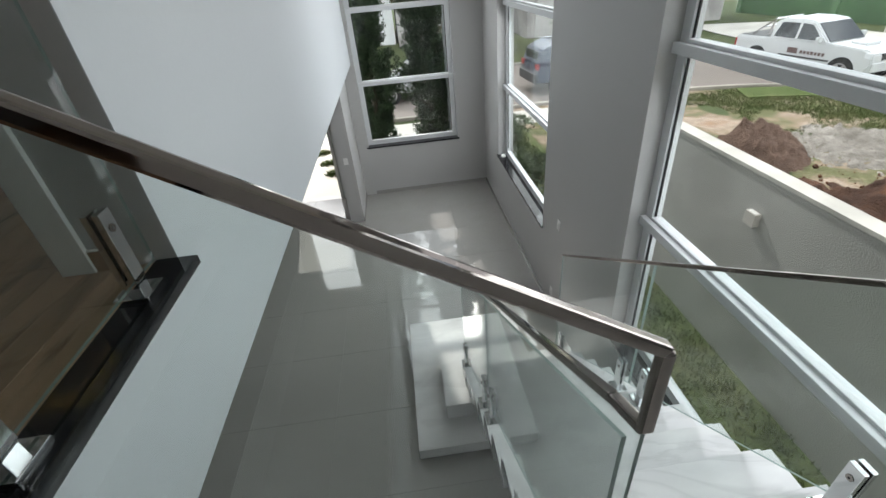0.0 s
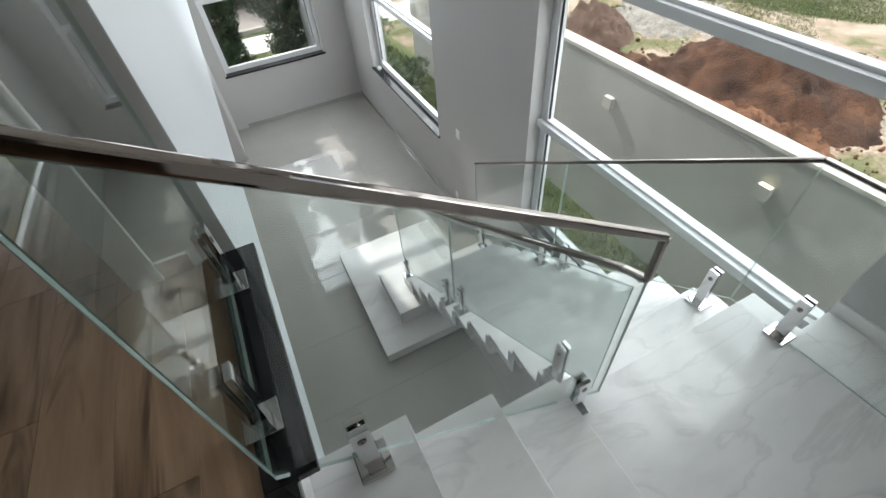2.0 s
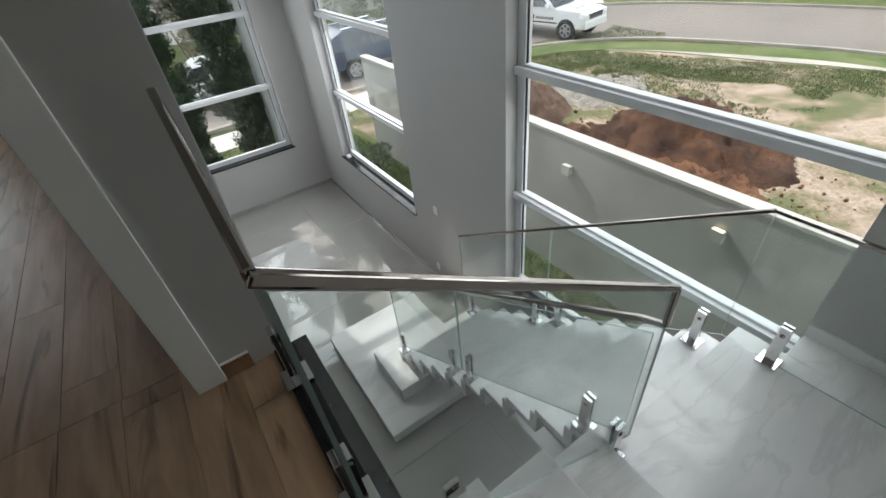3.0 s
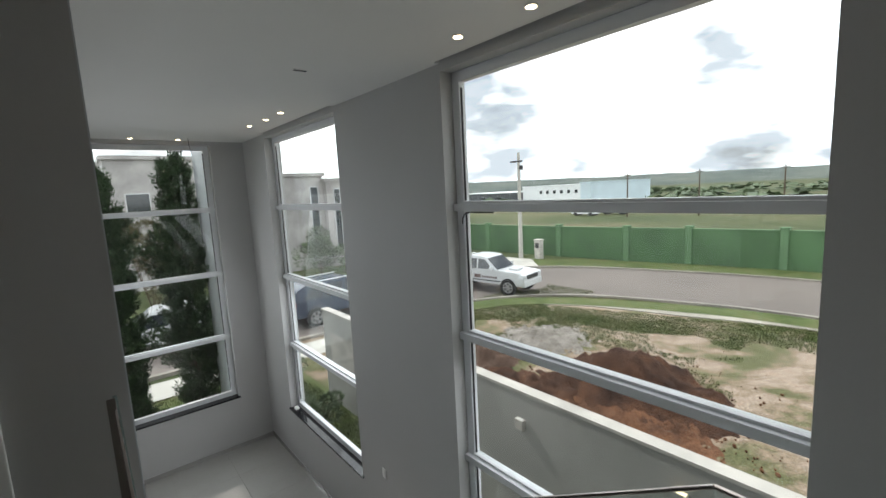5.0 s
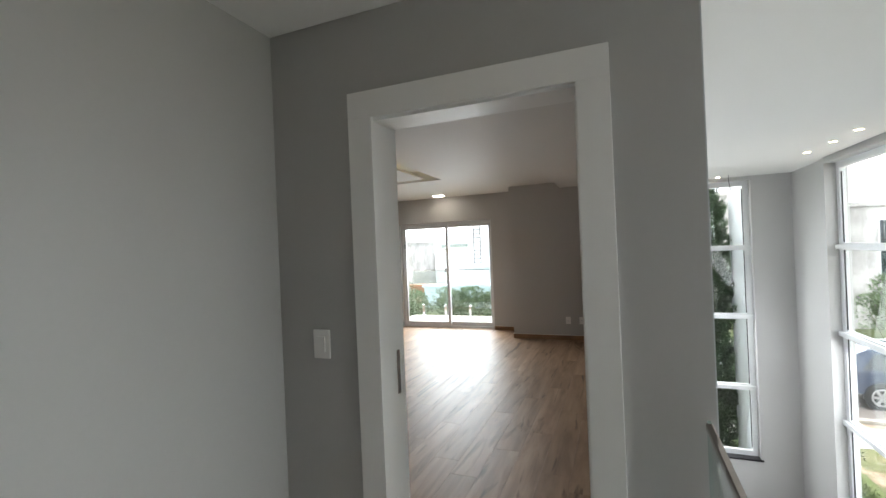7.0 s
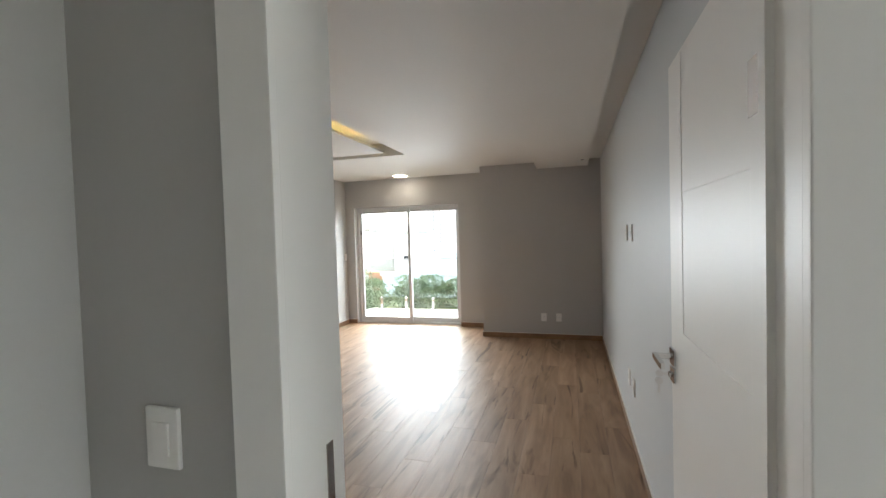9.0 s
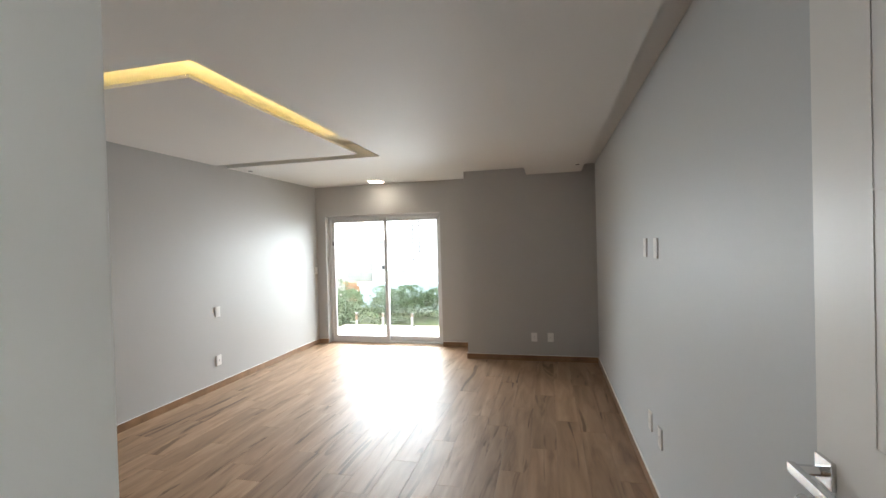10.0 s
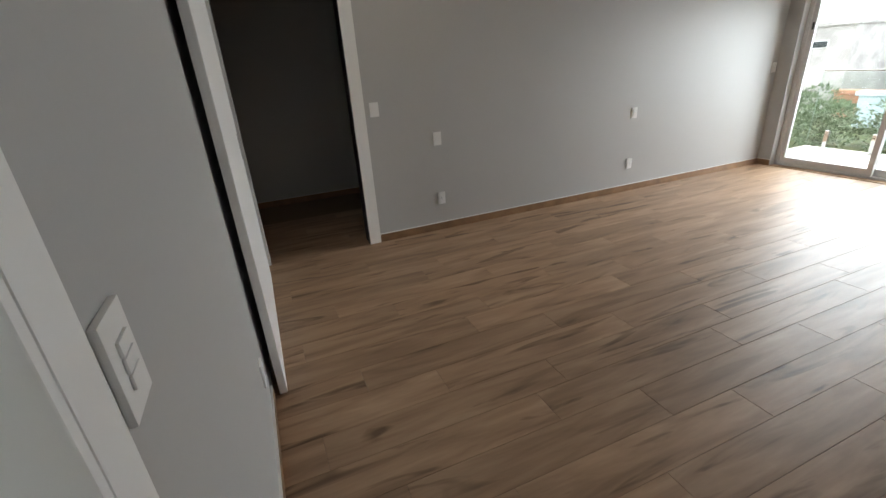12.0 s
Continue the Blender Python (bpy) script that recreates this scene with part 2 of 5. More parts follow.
# base darkened to brown for the dim room and wood floor the rails mirror
STEEL = mat("polished_steel", (0.34, 0.30, 0.275), 0.08, metal=1.0, var=0.05, scale=8)
CHROME = mat("chrome", (0.72, 0.72, 0.73), 0.07, metal=1.0, var=0.03)
MARBLE = marble("white_marble")
WOODTILE = wood_tile("wood_look_tile")
GROUT = mat("brown_grout", (0.20, 0.14, 0.095), 0.8)
SKIRT = mat("wood_look_skirting", (0.26, 0.15, 0.08), 0.35, var=0.2, scale=6, fine=80)
PORCELAIN = mat("grey_polished_porcelain", (0.34, 0.33, 0.312), 0.012, var=0.04, scale=1.5, fine=30, spec=0.9, coat=0.35, rvar=0.1)
GROUT_GREY = mat("grey_grout", (0.24, 0.235, 0.225), 0.5)
PANE = glass("window_glass", (0.94, 0.965, 0.96), sheen=0.03, rim=0.45)
GUARD = glass("guard_glass", (0.93, 0.958, 0.948))
EDGE = mat("glass_edge", (0.30, 0.38, 0.355), 0.15, var=0.05)
PLASTIC = mat("white_plastic", (0.82, 0.81, 0.79), 0.35, var=0.0, rvar=0.0)
DARKPLASTIC = mat("dark_plastic", (0.03, 0.03, 0.03), 0.5)
COVE_LED = emitter("warm_led", (1.0, 0.72, 0.26), 7.0)
LAMP_WARM = emitter("warm_lamp", (1.0, 0.80, 0.52), 14.0)
LAMP_DIM = emitter("dim_warm_lamp", (1.0, 0.80, 0.52), 2.5)
LAMP_WHITE = emitter("white_lamp", (1.0, 0.90, 0.74), 15.0)
RENDERED = mat("grey_render", (0.40, 0.39, 0.365), 0.9, var=0.10, scale=1.3, fine=40, bump=0.6, bump_scale=60)
COPING = mat("pale_coping", (0.52, 0.49, 0.45), 0.85, var=0.12, scale=3, bump=0.3)
CONCRETE = mat("pale_concrete", (0.46, 0.44, 0.40), 0.9, var=0.12, scale=0.6, fine=12, bump=0.3)
PAVING = mat("cream_paving", (0.62, 0.58, 0.50), 0.7, var=0.05, scale=0.7, fine=20, bump=0.1)
KERBSTONE = mat("weathered_kerb", (0.27, 0.245, 0.21), 0.9, var=0.2, scale=0.7, fine=12, bump=0.3)
ASPHALT = mat("worn_asphalt", (0.16, 0.135, 0.12), 0.95, var=0.12, scale=0.25, fine=9, bump=0.12)
GREENWALL = mat("green_painted_wall", (0.085, 0.160, 0.075), 0.85, var=0.2, scale=0.5, fine=9, bump=0.2)
GREENPOST = mat("green_painted_post", (0.12, 0.21, 0.11), 0.85, var=0.1, scale=1)
GRASS = ground_mix("grass", ((0.3, (0.060, 0.085, 0.026)), (0.5, (0.105, 0.132, 0.048)), (0.72, (0.175, 0.170, 0.085))), 1.1)
LOT = ground_mix("rough_lot", ((0.30, (0.085, 0.098, 0.04)), (0.44, (0.14, 0.135, 0.07)), (0.51, (0.26, 0.195, 0.14)), (0.58, (0.36, 0.285, 0.225)), (0.72, (0.28, 0.175, 0.115))), 0.75)
FIELD = ground_mix("field", ((0.3, (0.05, 0.07, 0.03)), (0.5, (0.085, 0.10, 0.045)), (0.7, (0.16, 0.14, 0.08))), 0.05, bump=0.2)
REDSOIL = ground_mix("red_soil", ((0.3, (0.065, 0.036, 0.025)), (0.50, (0.16, 0.078, 0.045)), (0.66, (0.25, 0.12, 0.065)), (0.78, (0.38, 0.25, 0.17))), 0.9, bump=0.9)
BROWNSOIL = ground_mix("brown_soil", ((0.3, (0.10, 0.065, 0.05)), (0.7, (0.20, 0.13, 0.10))), 1.2, bump=0.9)
GRAVEL = ground_mix("gravel", ((0.35, (0.22, 0.195, 0.17)), (0.65, (0.38, 0.345, 0.31))), 2.0, bump=0.9)
LEAF = mat("conifer_leaf", (0.042, 0.078, 0.030), 0.6, var=0.4, scale=4, fine=30)
LEAF2 = mat("shrub_leaf", (0.11, 0.15, 0.08), 0.6, var=0.4, scale=4, fine=30)
BARK = mat("bark", (0.10, 0.07, 0.05), 0.9, var=0.3, scale=10, bump=0.5)

# ---- mesh helpers ----
def box_bm(bm, lo, hi, bevel=0.0):
    """Adds a box to bm, with softened edges where asked."""
    made = bmesh.ops.create_cube(bm, size=1.0)["verts"]
    c = [(a + b) / 2 for a, b in zip(lo, hi)]
    s = [b - a for a, b in zip(lo, hi)]
    for v in made:
        v.co = Vector((c[0] + v.co.x * s[0], c[1] + v.co.y * s[1], c[2] + v.co.z * s[2]))
    if bevel:
        edges = list({e for v in made for e in v.link_edges})
        bmesh.ops.bevel(bm, geom=edges, offset=bevel, segments=2, profile=0.7, affect="EDGES")
    return bm


def boxes(*items, bevel=0.0):
    bm = bmesh.new()
    for lo, hi in items:
        box_bm(bm, lo, hi, bevel)
    return bm


def part(name, bm, material, parent=None, label="", smooth=False):
    """Links a bmesh as one mesh object under a thing or a part."""
    me = bpy.data.meshes.new(name)
    bm.to_mesh(me)
    bm.free()
    if material:
        me.materials.append(material)
    if smooth:
        for p in me.polygons:
            p.use_smooth = True
    ob = new(name, me)
    if parent is not None:
        ob.parent = parent
        ob.matrix_parent_inverse = parent.matrix_basis.inverted()
    if label:
        ob["label"] = label
    return ob


def thing(name, at, label, category, group="", kind=""):
    """An empty at the base of a thing; its parts are built in world metres."""
    ob = new(name)
    ob.empty_display_size = 0.1
    ob.matrix_basis = Matrix.Translation(at)
    return tagged(ob, label, category, group, kind)


def structure(name, bm, material, label, category):
    return tagged(part(name, bm, material), label, category, kind="structure")


def wall_bm(axis, at, thick, lo, hi, z0, z1, holes):
    """A wall in blocks round its openings. axis 'x': a wall along y at x; holes: (lo, hi, z0, z1)."""
    bm = bmesh.new()
    cuts = sorted({lo, hi, *[v for h in holes for v in h[:2]]})
    for a, b in zip(cuts, cuts[1:]):
        spans = [(z0, z1)]
        for h in holes:
            if h[0] <= a and b <= h[1]:
                spans = [s for p, q in spans for s in ((p, min(q, h[2])), (max(p, h[3]), q)) if s[1] - s[0] > 1e-4]
        for p, q in spans:
            if axis == "x":
                box_bm(bm, (at, a, p), (at + thick, b, q))
            else:
                box_bm(bm, (a, at, p), (b, at + thick, q))
    bmesh.ops.remove_doubles(bm, verts=bm.verts, dist=1e-5)
    inner = {}
    for f in bm.faces:
        inner.setdefault(tuple(round(c, 4) for c in f.calc_center_median()), []).append(f)
    bmesh.ops.delete(bm, geom=[f for fs in inner.values() if len(fs) > 1 for f in fs], context="FACES")
    return bm


def tube(bm, a, b, r, seg=12, r2=None):
    """A round bar from a to b."""
    a, b = Vector(a), Vector(b)
    m = Matrix.Translation((a + b) / 2) @ (b - a).to_track_quat("Z", "Y").to_matrix().to_4x4()
    bmesh.ops.create_cone(bm, cap_ends=True, segments=seg, radius1=r, radius2=r if r2 is None else r2, depth=(b - a).length, matrix=m)
    return bm


def bar(bm, a, b, w, h, bevel=0.004):
    """A square bar from a to b, w wide and h high."""
    a, b = Vector(a), Vector(b)
    m = Matrix.Translation((a + b) / 2) @ (b - a).to_track_quat("Y", "Z").to_matrix().to_4x4()
    made = bmesh.ops.create_cube(bm, size=1.0, matrix=m @ Matrix.Diagonal((w, (b - a).length, h, 1)))["verts"]
    if bevel:
        bmesh.ops.bevel(bm, geom=list({e for v in made for e in v.link_edges}), offset=bevel, segments=2, profile=0.7, affect="EDGES")
    return bm


def slab_poly(bm, outline, z0, z1):
    """An upright prism over an outline of (x, y)."""
    low = [bm.verts.new((x, y, z0)) for x, y in outline]
    top = [bm.verts.new((x, y, z1)) for x, y in outline]
    bm.faces.new(low[::-1])
    bm.faces.new(top)
    n = len(outline)
    for i in range(n):
        bm.faces.new((low[i], low[(i + 1) % n], top[(i + 1) % n], top[i]))
    return bm


# ---- plan (metres; upper floor at z 0) ----
H = -3.15                    # hall floor
GROUND = -3.45
CEIL_VOID, CEIL_BED, CEIL_HALL = 2.58, 2.60, 2.51
XE, XV = 1.80, -0.595         # east wall, edge of the void
YN = 7.13                    # north wall of the hall
XW_BED, XE_BED, YN_BED, YBOX, XBOX = -5.20, -0.815, 6.56, 5.91, -2.545
DOOR_L, DOOR_R, DOOR_T = -1.725, -0.945, 2.09
SILL, HEAD = -2.16, 2.52
WIN_Z = (-0.975, 0.225, 1.39)  # transoms

# east wall with two tall windows
structure("wall_east", wall_bm("x", XE, 0.26, -4.2, YN + 0.22, GROUND - 0.3, 3.3,
                               [(-1.08, 1.43, SILL, HEAD), (3.40, 5.95, SILL, HEAD)]), WALL, "plain light grey painted wall with two tall window openings", "wall")
structure("wall_north", wall_bm("y", YN, 0.22, -2.6, XE, GROUND - 0.3, 3.3,
                                [(-0.54, 1.24, SILL, HEAD), (-2.20, -1.23, H, -0.62)]), WALL, "light grey painted wall with a tall window and entrance", "wall")
# the return beside the entrance
structure("wall_pier", boxes(((-1.0, 6.0, H), (-0.75, YN, -0.35))), WALL, "short light grey painted wall pier beside the entrance", "wall")
# bedroom east wall, above the hall, down to the slab's fascia
# same grey paint as the other walls, tinted paler and bluer as window-lit
structure("wall_void", boxes(((XE_BED, 0.15, -0.02), (XV, YN, 3.3)), ((XV - 0.004, 0.0, -0.02), (XV, 0.15, 3.3))), LIT_AND_WHITE_WALL, "tall light grey painted wall above the stair hall, window light in its colour", "wall")
structure("slab_fascia", boxes(((XV - 0.12, -0.90, -0.60), (XV, YN, -0.02))), LIT_AND_WHITE_WALL, "light grey painted slab edge above the stair hall, window light in its colour", "wall")
# wall with the bedroom door
structure("wall_door", wall_bm("y", 0.0, 0.15, -5.4, XV - 0.004, 0.0, 3.3, [(DOOR_L - 0.02, DOOR_R + 0.02, 0.0, DOOR_T + 0.02)]),
          WALL, "light grey painted wall with a bedroom doorway", "wall")
structure("wall_landing_west", boxes(((-2.35, -4.2, 0.0), (-2.205, 0.0, 3.3))), WALL, "plain light grey painted wall of the landing", "wall")
structure("wall_landing_south", boxes(((-2.205, -4.2, GROUND), (XE, -4.05, 3.3))), WALL, "plain light grey painted wall behind the stair", "wall")
structure("wall_stair_south", boxes(((XV - 0.1, -2.15, GROUND), (XE, -2.0, 3.3))), WALL, "plain light grey painted wall beside the stair", "wall")
structure("wall_hall_west", boxes(((-6.0, -4.2, GROUND), (-5.85, YN, -0.36))), WALL, "plain grey wall closing the hall", "wall")
structure("wall_hall_north", boxes(((-5.85, YN, GROUND), (-2.6, YN + 0.22, -0.36))), WALL, "plain grey wall closing the hall", "wall")
structure("wall_hall_south", boxes(((-5.85, -4.2, GROUND), (-2.205, -4.05, -0.36))), WALL, "plain grey wall closing the hall", "wall")
# bedroom
structure("wall_bed_west", wall_bm("x", XW_BED - 0.15, 0.15, 0.15, YN_BED + 0.25, 0.0, 3.3, [(0.24, 1.13, 0.0, 2.09)]),
          WALL, "light grey painted bedroom wall with a dark doorway", "wall")
structure("wall_bed_north", wall_bm("y", YN_BED, 0.25, XW_BED, XE_BED, 0.0, 3.3, [(-5.03, -3.06, 0.0, 2.11)]),
          WALL, "pale painted bedroom wall with a sliding glass door", "wall")
structure("wall_bed_box", boxes(((XBOX, YBOX, 0.0), (XE_BED, YN_BED, 2.62))), WALL, "light grey painted boxed-out corner of the bedroom", "wall")
# closet behind the west doorway, bathroom behind the south one
structure("wall_closet", boxes(((-7.3, -0.6, 0.0), (-7.15, 3.2, 3.3)), ((-7.15, 2.6, 0.0), (-5.35, 2.75, 3.3)), ((-7.15, -0.6, 0.0), (-5.35, -0.45, 3.3)), ((-5.5, -0.45, 0.0), (-5.35, 0.15, 3.3))),
          WALL, "plain grey walls of an unlit closet", "wall")
structure("wall_bath", boxes(((-5.35, -2.0, 0.0), (-2.35, -1.85, 3.3)), ((-5.5, -2.0, 0.0), (-5.35, -0.6, 3.3))), WALL, "plain grey walls of an unlit side room", "wall")

# ---- floors and ceilings ----
structure("slab_upper", boxes(((-7.3, -4.2, -0.36), (XV - 0.12, -0.9, -0.012)), ((-7.3, -0.9, -0.36), (XV - 0.12, YN, -0.012))), GROUT, "concrete floor slab under wood-look tiles", "floor")
floor_up = structure("floor_upper", boxes(((-7.2, -4.1, -0.012), (-0.665, 6.8, -0.006))), GROUT, "wood-look porcelain plank floor with dark joints", "floor")
floor_hall = structure("floor_hall", boxes(((-6.0, -4.2, H - 0.3), (XE, YN, H - 0.008))), GROUT_GREY, "polished grey porcelain tile floor", "floor")

# ceiling over the stair hall stops short of the east wall: a slot over the windows
structure("ceiling_void", boxes(((XV, -4.05, CEIL_VOID), (XE - 0.06, YN, CEIL_VOID + 0.05)), ((XE - 0.06, 1.43, CEIL_VOID), (XE, 3.40, CEIL_VOID + 0.05)),
                                ((XE - 0.06, 5.95, CEIL_VOID), (XE, YN, CEIL_VOID + 0.05)), ((XE - 0.06, -4.05, CEIL_VOID), (XE, -1.08, CEIL_VOID + 0.05))), CEIL, "white plaster ceiling over the stair hall", "ceiling")
structure("ceiling_hall_up", boxes(((-2.205, -4.05, CEIL_HALL), (XV, 0.0, CEIL_HALL + 0.05))), CEIL, "white plaster ceiling of the landing", "ceiling")
# the balcony overhang is unseen, added to keep sun out of the bedroom
structure("roof", boxes(((-7.5, -4.4, 3.3), (XE + 0.6, YN + 0.5, 3.45)), ((-5.6, YN + 0.5, 3.3), (-2.6, 9.7, 3.45)), ((-5.6, 6.81, 2.62), (-2.6, 9.7, 2.72)), ((-5.6, 9.6, 2.72), (-2.6, 9.7, 3.3))), CONCRETE, "flat concrete roof slab with an unseen overhang added to block the sun", "roof")
# bedroom ceiling with a three-sided light trench round a flush panel on the west side
CV = dict(x0=XW_BED, x1=-3.21, y0=1.855, y1=4.50, w=0.19)
tz, tt = CEIL_BED, CEIL_BED + 0.02
structure("ceiling_bedroom", boxes(((XW_BED, 0.15, tz), (XE_BED, CV["y0"], tt)), ((XW_BED, CV["y1"], tz), (XE_BED, YN_BED, tt)), ((CV["x1"], CV["y0"], tz), (XE_BED, CV["y1"], tt)),
                                   ((XW_BED, CV["y0"] + CV["w"], tz), (CV["x1"] - CV["w"], CV["y1"] - CV["w"], tt)),
                                   ((XW_BED, 0.15, tz + 0.16), (XE_BED, YN_BED, tz + 0.2)),
                                   ((CV["x1"], CV["y0"], tt), (CV["x1"] + 0.02, CV["y1"], tz + 0.16)), ((XW_BED, CV["y0"] - 0.02, tt), (CV["x1"], CV["y0"], tz + 0.16)), ((XW_BED, CV["y1"], tt), (CV["x1"], CV["y1"] + 0.02, tz + 0.16))),
          CEIL, "white plaster bedroom ceiling with a lit trench", "ceiling")
structure("ceiling_drop", boxes(((-1.69, 0.15, CEIL_BED - 0.095), (-0.985, YBOX, CEIL_BED - 0.0))), CEIL, "lowered plaster strip of the bedroom ceiling", "ceiling")
structure("ceiling_closet", boxes(((-7.15, -0.45, 2.6), (-5.35, 2.6, 2.65)), ((-5.35, -1.85, 2.6), (-2.35, 0.0, 2.65))), CEIL, "white ceiling of the side rooms", "ceiling")
structure("ceiling_hall_low", boxes(((-5.85, -4.05, -0.40), (XV - 0.12, YN, -0.362))), CEIL, "white plaster ceiling of the lower hall", "ceiling")

# ---- windows ----
def tall_window(name, axis, at, lo, hi, label):
    """White aluminium window of four panes above one another, with a black granite sill. axis 'x': lies along y at x."""
    def put(u0, u1, d0, d1, z0, z1):
        return ((at + d0, u0, z0), (at + d1, u1, z1)) if axis == "x" else ((u0, at + d0, z0), (u1, at + d1, z1))
    w = thing(name, (at, (lo + hi) / 2, SILL) if axis == "x" else ((lo + hi) / 2, at, SILL), label, "window", kind="structure")
    f = 0.085
    for u0, u1 in ((lo, lo + f), (hi - f, hi)):
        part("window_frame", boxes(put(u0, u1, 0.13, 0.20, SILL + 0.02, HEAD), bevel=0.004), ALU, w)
    for z0, z1 in ((SILL + 0.02, SILL + 0.02 + f), (HEAD - f, HEAD)):
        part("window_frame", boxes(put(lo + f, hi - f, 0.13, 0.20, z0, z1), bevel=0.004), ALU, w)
    for z in WIN_Z:
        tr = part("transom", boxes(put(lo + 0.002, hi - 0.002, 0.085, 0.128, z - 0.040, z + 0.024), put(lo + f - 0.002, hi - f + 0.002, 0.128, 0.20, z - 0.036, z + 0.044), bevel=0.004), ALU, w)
    zs = [SILL + 0.02 + f, *WIN_Z, HEAD - f]
    for z0, z1 in zip(zs, zs[1:]):
        p = part("pane", boxes(put(lo + f - 0.01, hi - f + 0.01, 0.160, 0.166, z0 + 0.02, z1 - 0.02)), PANE, w)
        p.visible_shadow = False
        part("gasket", boxes(put(lo + f, lo + f + 0.012, 0.147, 0.159, z0 + 0.05, z1 - 0.05), put(hi - f - 0.012, hi - f, 0.147, 0.159, z0 + 0.05, z1 - 0.05)), GASKET, w)
    part("window_sill", boxes(put(lo - 0.03, hi + 0.03, -0.025, 0.13, SILL - 0.005, SILL + 0.022), bevel=0.004), GRANITE, w, "black granite sill")
    return w


tall_window("window_1", "x", XE, -1.19, 1.43, "tall white aluminium window with four stacked panes")
tall_window("window_2", "x", XE, 3.40, 5.95, "tall white aluminium window with four stacked panes")
tall_window("window_3", "y", YN, -0.54, 1.24, "tall white aluminium window facing the conifers")

# ---- stair ----
stair = thing("staircase", (0.98, 0.5, H), "white marble staircase with cascading steps turning at a landing", "staircase", kind="")
GOING, RISE, Y0, XA0, XA1 = 0.2615, 0.187, -0.876, 0.47, 1.58
# lower flight: ten folded steps
for k in range(1, 11):
    z, y = -0.72 - RISE * k, Y0 + GOING * (k - 1)
    part("tread", boxes(((XA0, y - 0.02, z - 0.06), (XA1, y + GOING, z)), bevel=0.003), MARBLE, stair)
    part("riser", boxes(((XA0 + 0.002, y - 0.02, z + 0.001), (XA1 - 0.002, y + 0.04, z + RISE - 0.061))), MARBLE, stair)
part("tread", boxes(((0.26, 1.38, H + RISE), (XA1 - 0.4, 2.06, H + 2 * RISE - 0.0)), bevel=0.004), MARBLE, stair, "small floating marble platform")
part("tread", boxes(((-0.045, 1.085, H + 0.055), (1.25, 2.80, H + RISE - 0.004)), bevel=0.004), MARBLE, stair, "broad floating marble platform")
part("plinth", boxes(((0.06, 1.20, H), (1.15, 2.68, H + 0.055))), GROUT_GREY, stair)
part("riser", boxes(((XA0 + 0.01, Y0 + GOING * 10 - 0.02, H + 2 * RISE), (XA1 - 0.01, Y0 + GOING * 10 + 0.03, -0.72 - RISE * 10 - 0.06))), MARBLE, stair)
# landing and upper flight
part("landing", boxes(((0.335, -2.0, -0.84), (XA1, -0.84, -0.72)), ((XA1, -2.0, -0.84), (XE, -1.09, -0.72)), bevel=0.003), MARBLE, stair, "white marble landing with grey veins")
part("skirting", boxes(((XE - 0.015, -2.0, -0.72), (XE, -1.09, -0.64))), MARBLE, stair)
for i, (xa, xb) in enumerate(((-0.59, -0.285), (-0.285, 0.03), (0.03, 0.335))):
    z = -0.18 * (i + 1)
    part("tread", boxes(((xa - 0.02, -2.0, z - 0.06), (xb + 0.012, -0.80, z)), bevel=0.003), MARBLE, stair)
    part("riser", boxes(((xa - 0.03, -2.0, z + 0.001), (xa + 0.0, -0.805, z + 0.119))), MARBLE, stair)
part("riser", boxes(((0.305, -2.0, -0.719), (0.334, -0.805, -0.601))), MARBLE, stair)
# sloping underside of the upper flight
bm = bmesh.new()
low = [(-0.60, -0.40), (0.40, -0.92), (0.40, -0.80), (-0.60, -0.22)]
vs = [[bm.verts.new((x, y, z)) for x, z in low] for y in (-2.0, -0.9)]
bm.faces.new(vs[0])
bm.faces.new(vs[1][::-1])
for i in range(4):
    bm.faces.new((vs[0][i], vs[1][i], vs[1][(i + 1) % 4], vs[0][(i + 1) % 4]))
part("soffit", bm, LIT_AND_WHITE_WALL, stair)
# granite kerb at the edge of the upper floor
structure("granite_edge", boxes(((-0.665, -0.90, -0.02), (-0.53, 0.0, 0.012)), bevel=0.004), GRANITE, "black granite strip along the edge of the floor", "trim")
structure("granite_step", boxes(((-0.665, -2.0, -0.02), (-0.585, -0.90, 0.010)), bevel=0.004), GRANITE, "black granite strip at the head of the stair", "trim")


# ---- glass guards ----
def pane_poly(name, plane, at, outline, parent, label=""):
    """A 10 mm glass sheet over an outline in (u, z); plane 'x': at x, u is y; plane 'y': at y, u is x."""
    bm = bmesh.new()
    a, b = at - 0.005, at + 0.005
    f = (lambda d, u, z: (d, u, z)) if plane == "x" else (lambda d, u, z: (u, d, z))
    s0 = [bm.verts.new(f(a, u, z)) for u, z in outline]
    s1 = [bm.verts.new(f(b, u, z)) for u, z in outline]
    bm.faces.new(s0)
    bm.faces.new(s1[::-1])
    n = len(outline)
    for i in range(n):
        fc = bm.faces.new((s0[i], s1[i], s1[(i + 1) % n], s0[(i + 1) % n]))
        fc.material_index = 1
    bmesh.ops.recalc_face_normals(bm, faces=bm.faces)
    ob = part(name, bm, GUARD, parent, label)
    ob.data.materials.append(EDGE)
    ob.visible_shadow = False
    return ob


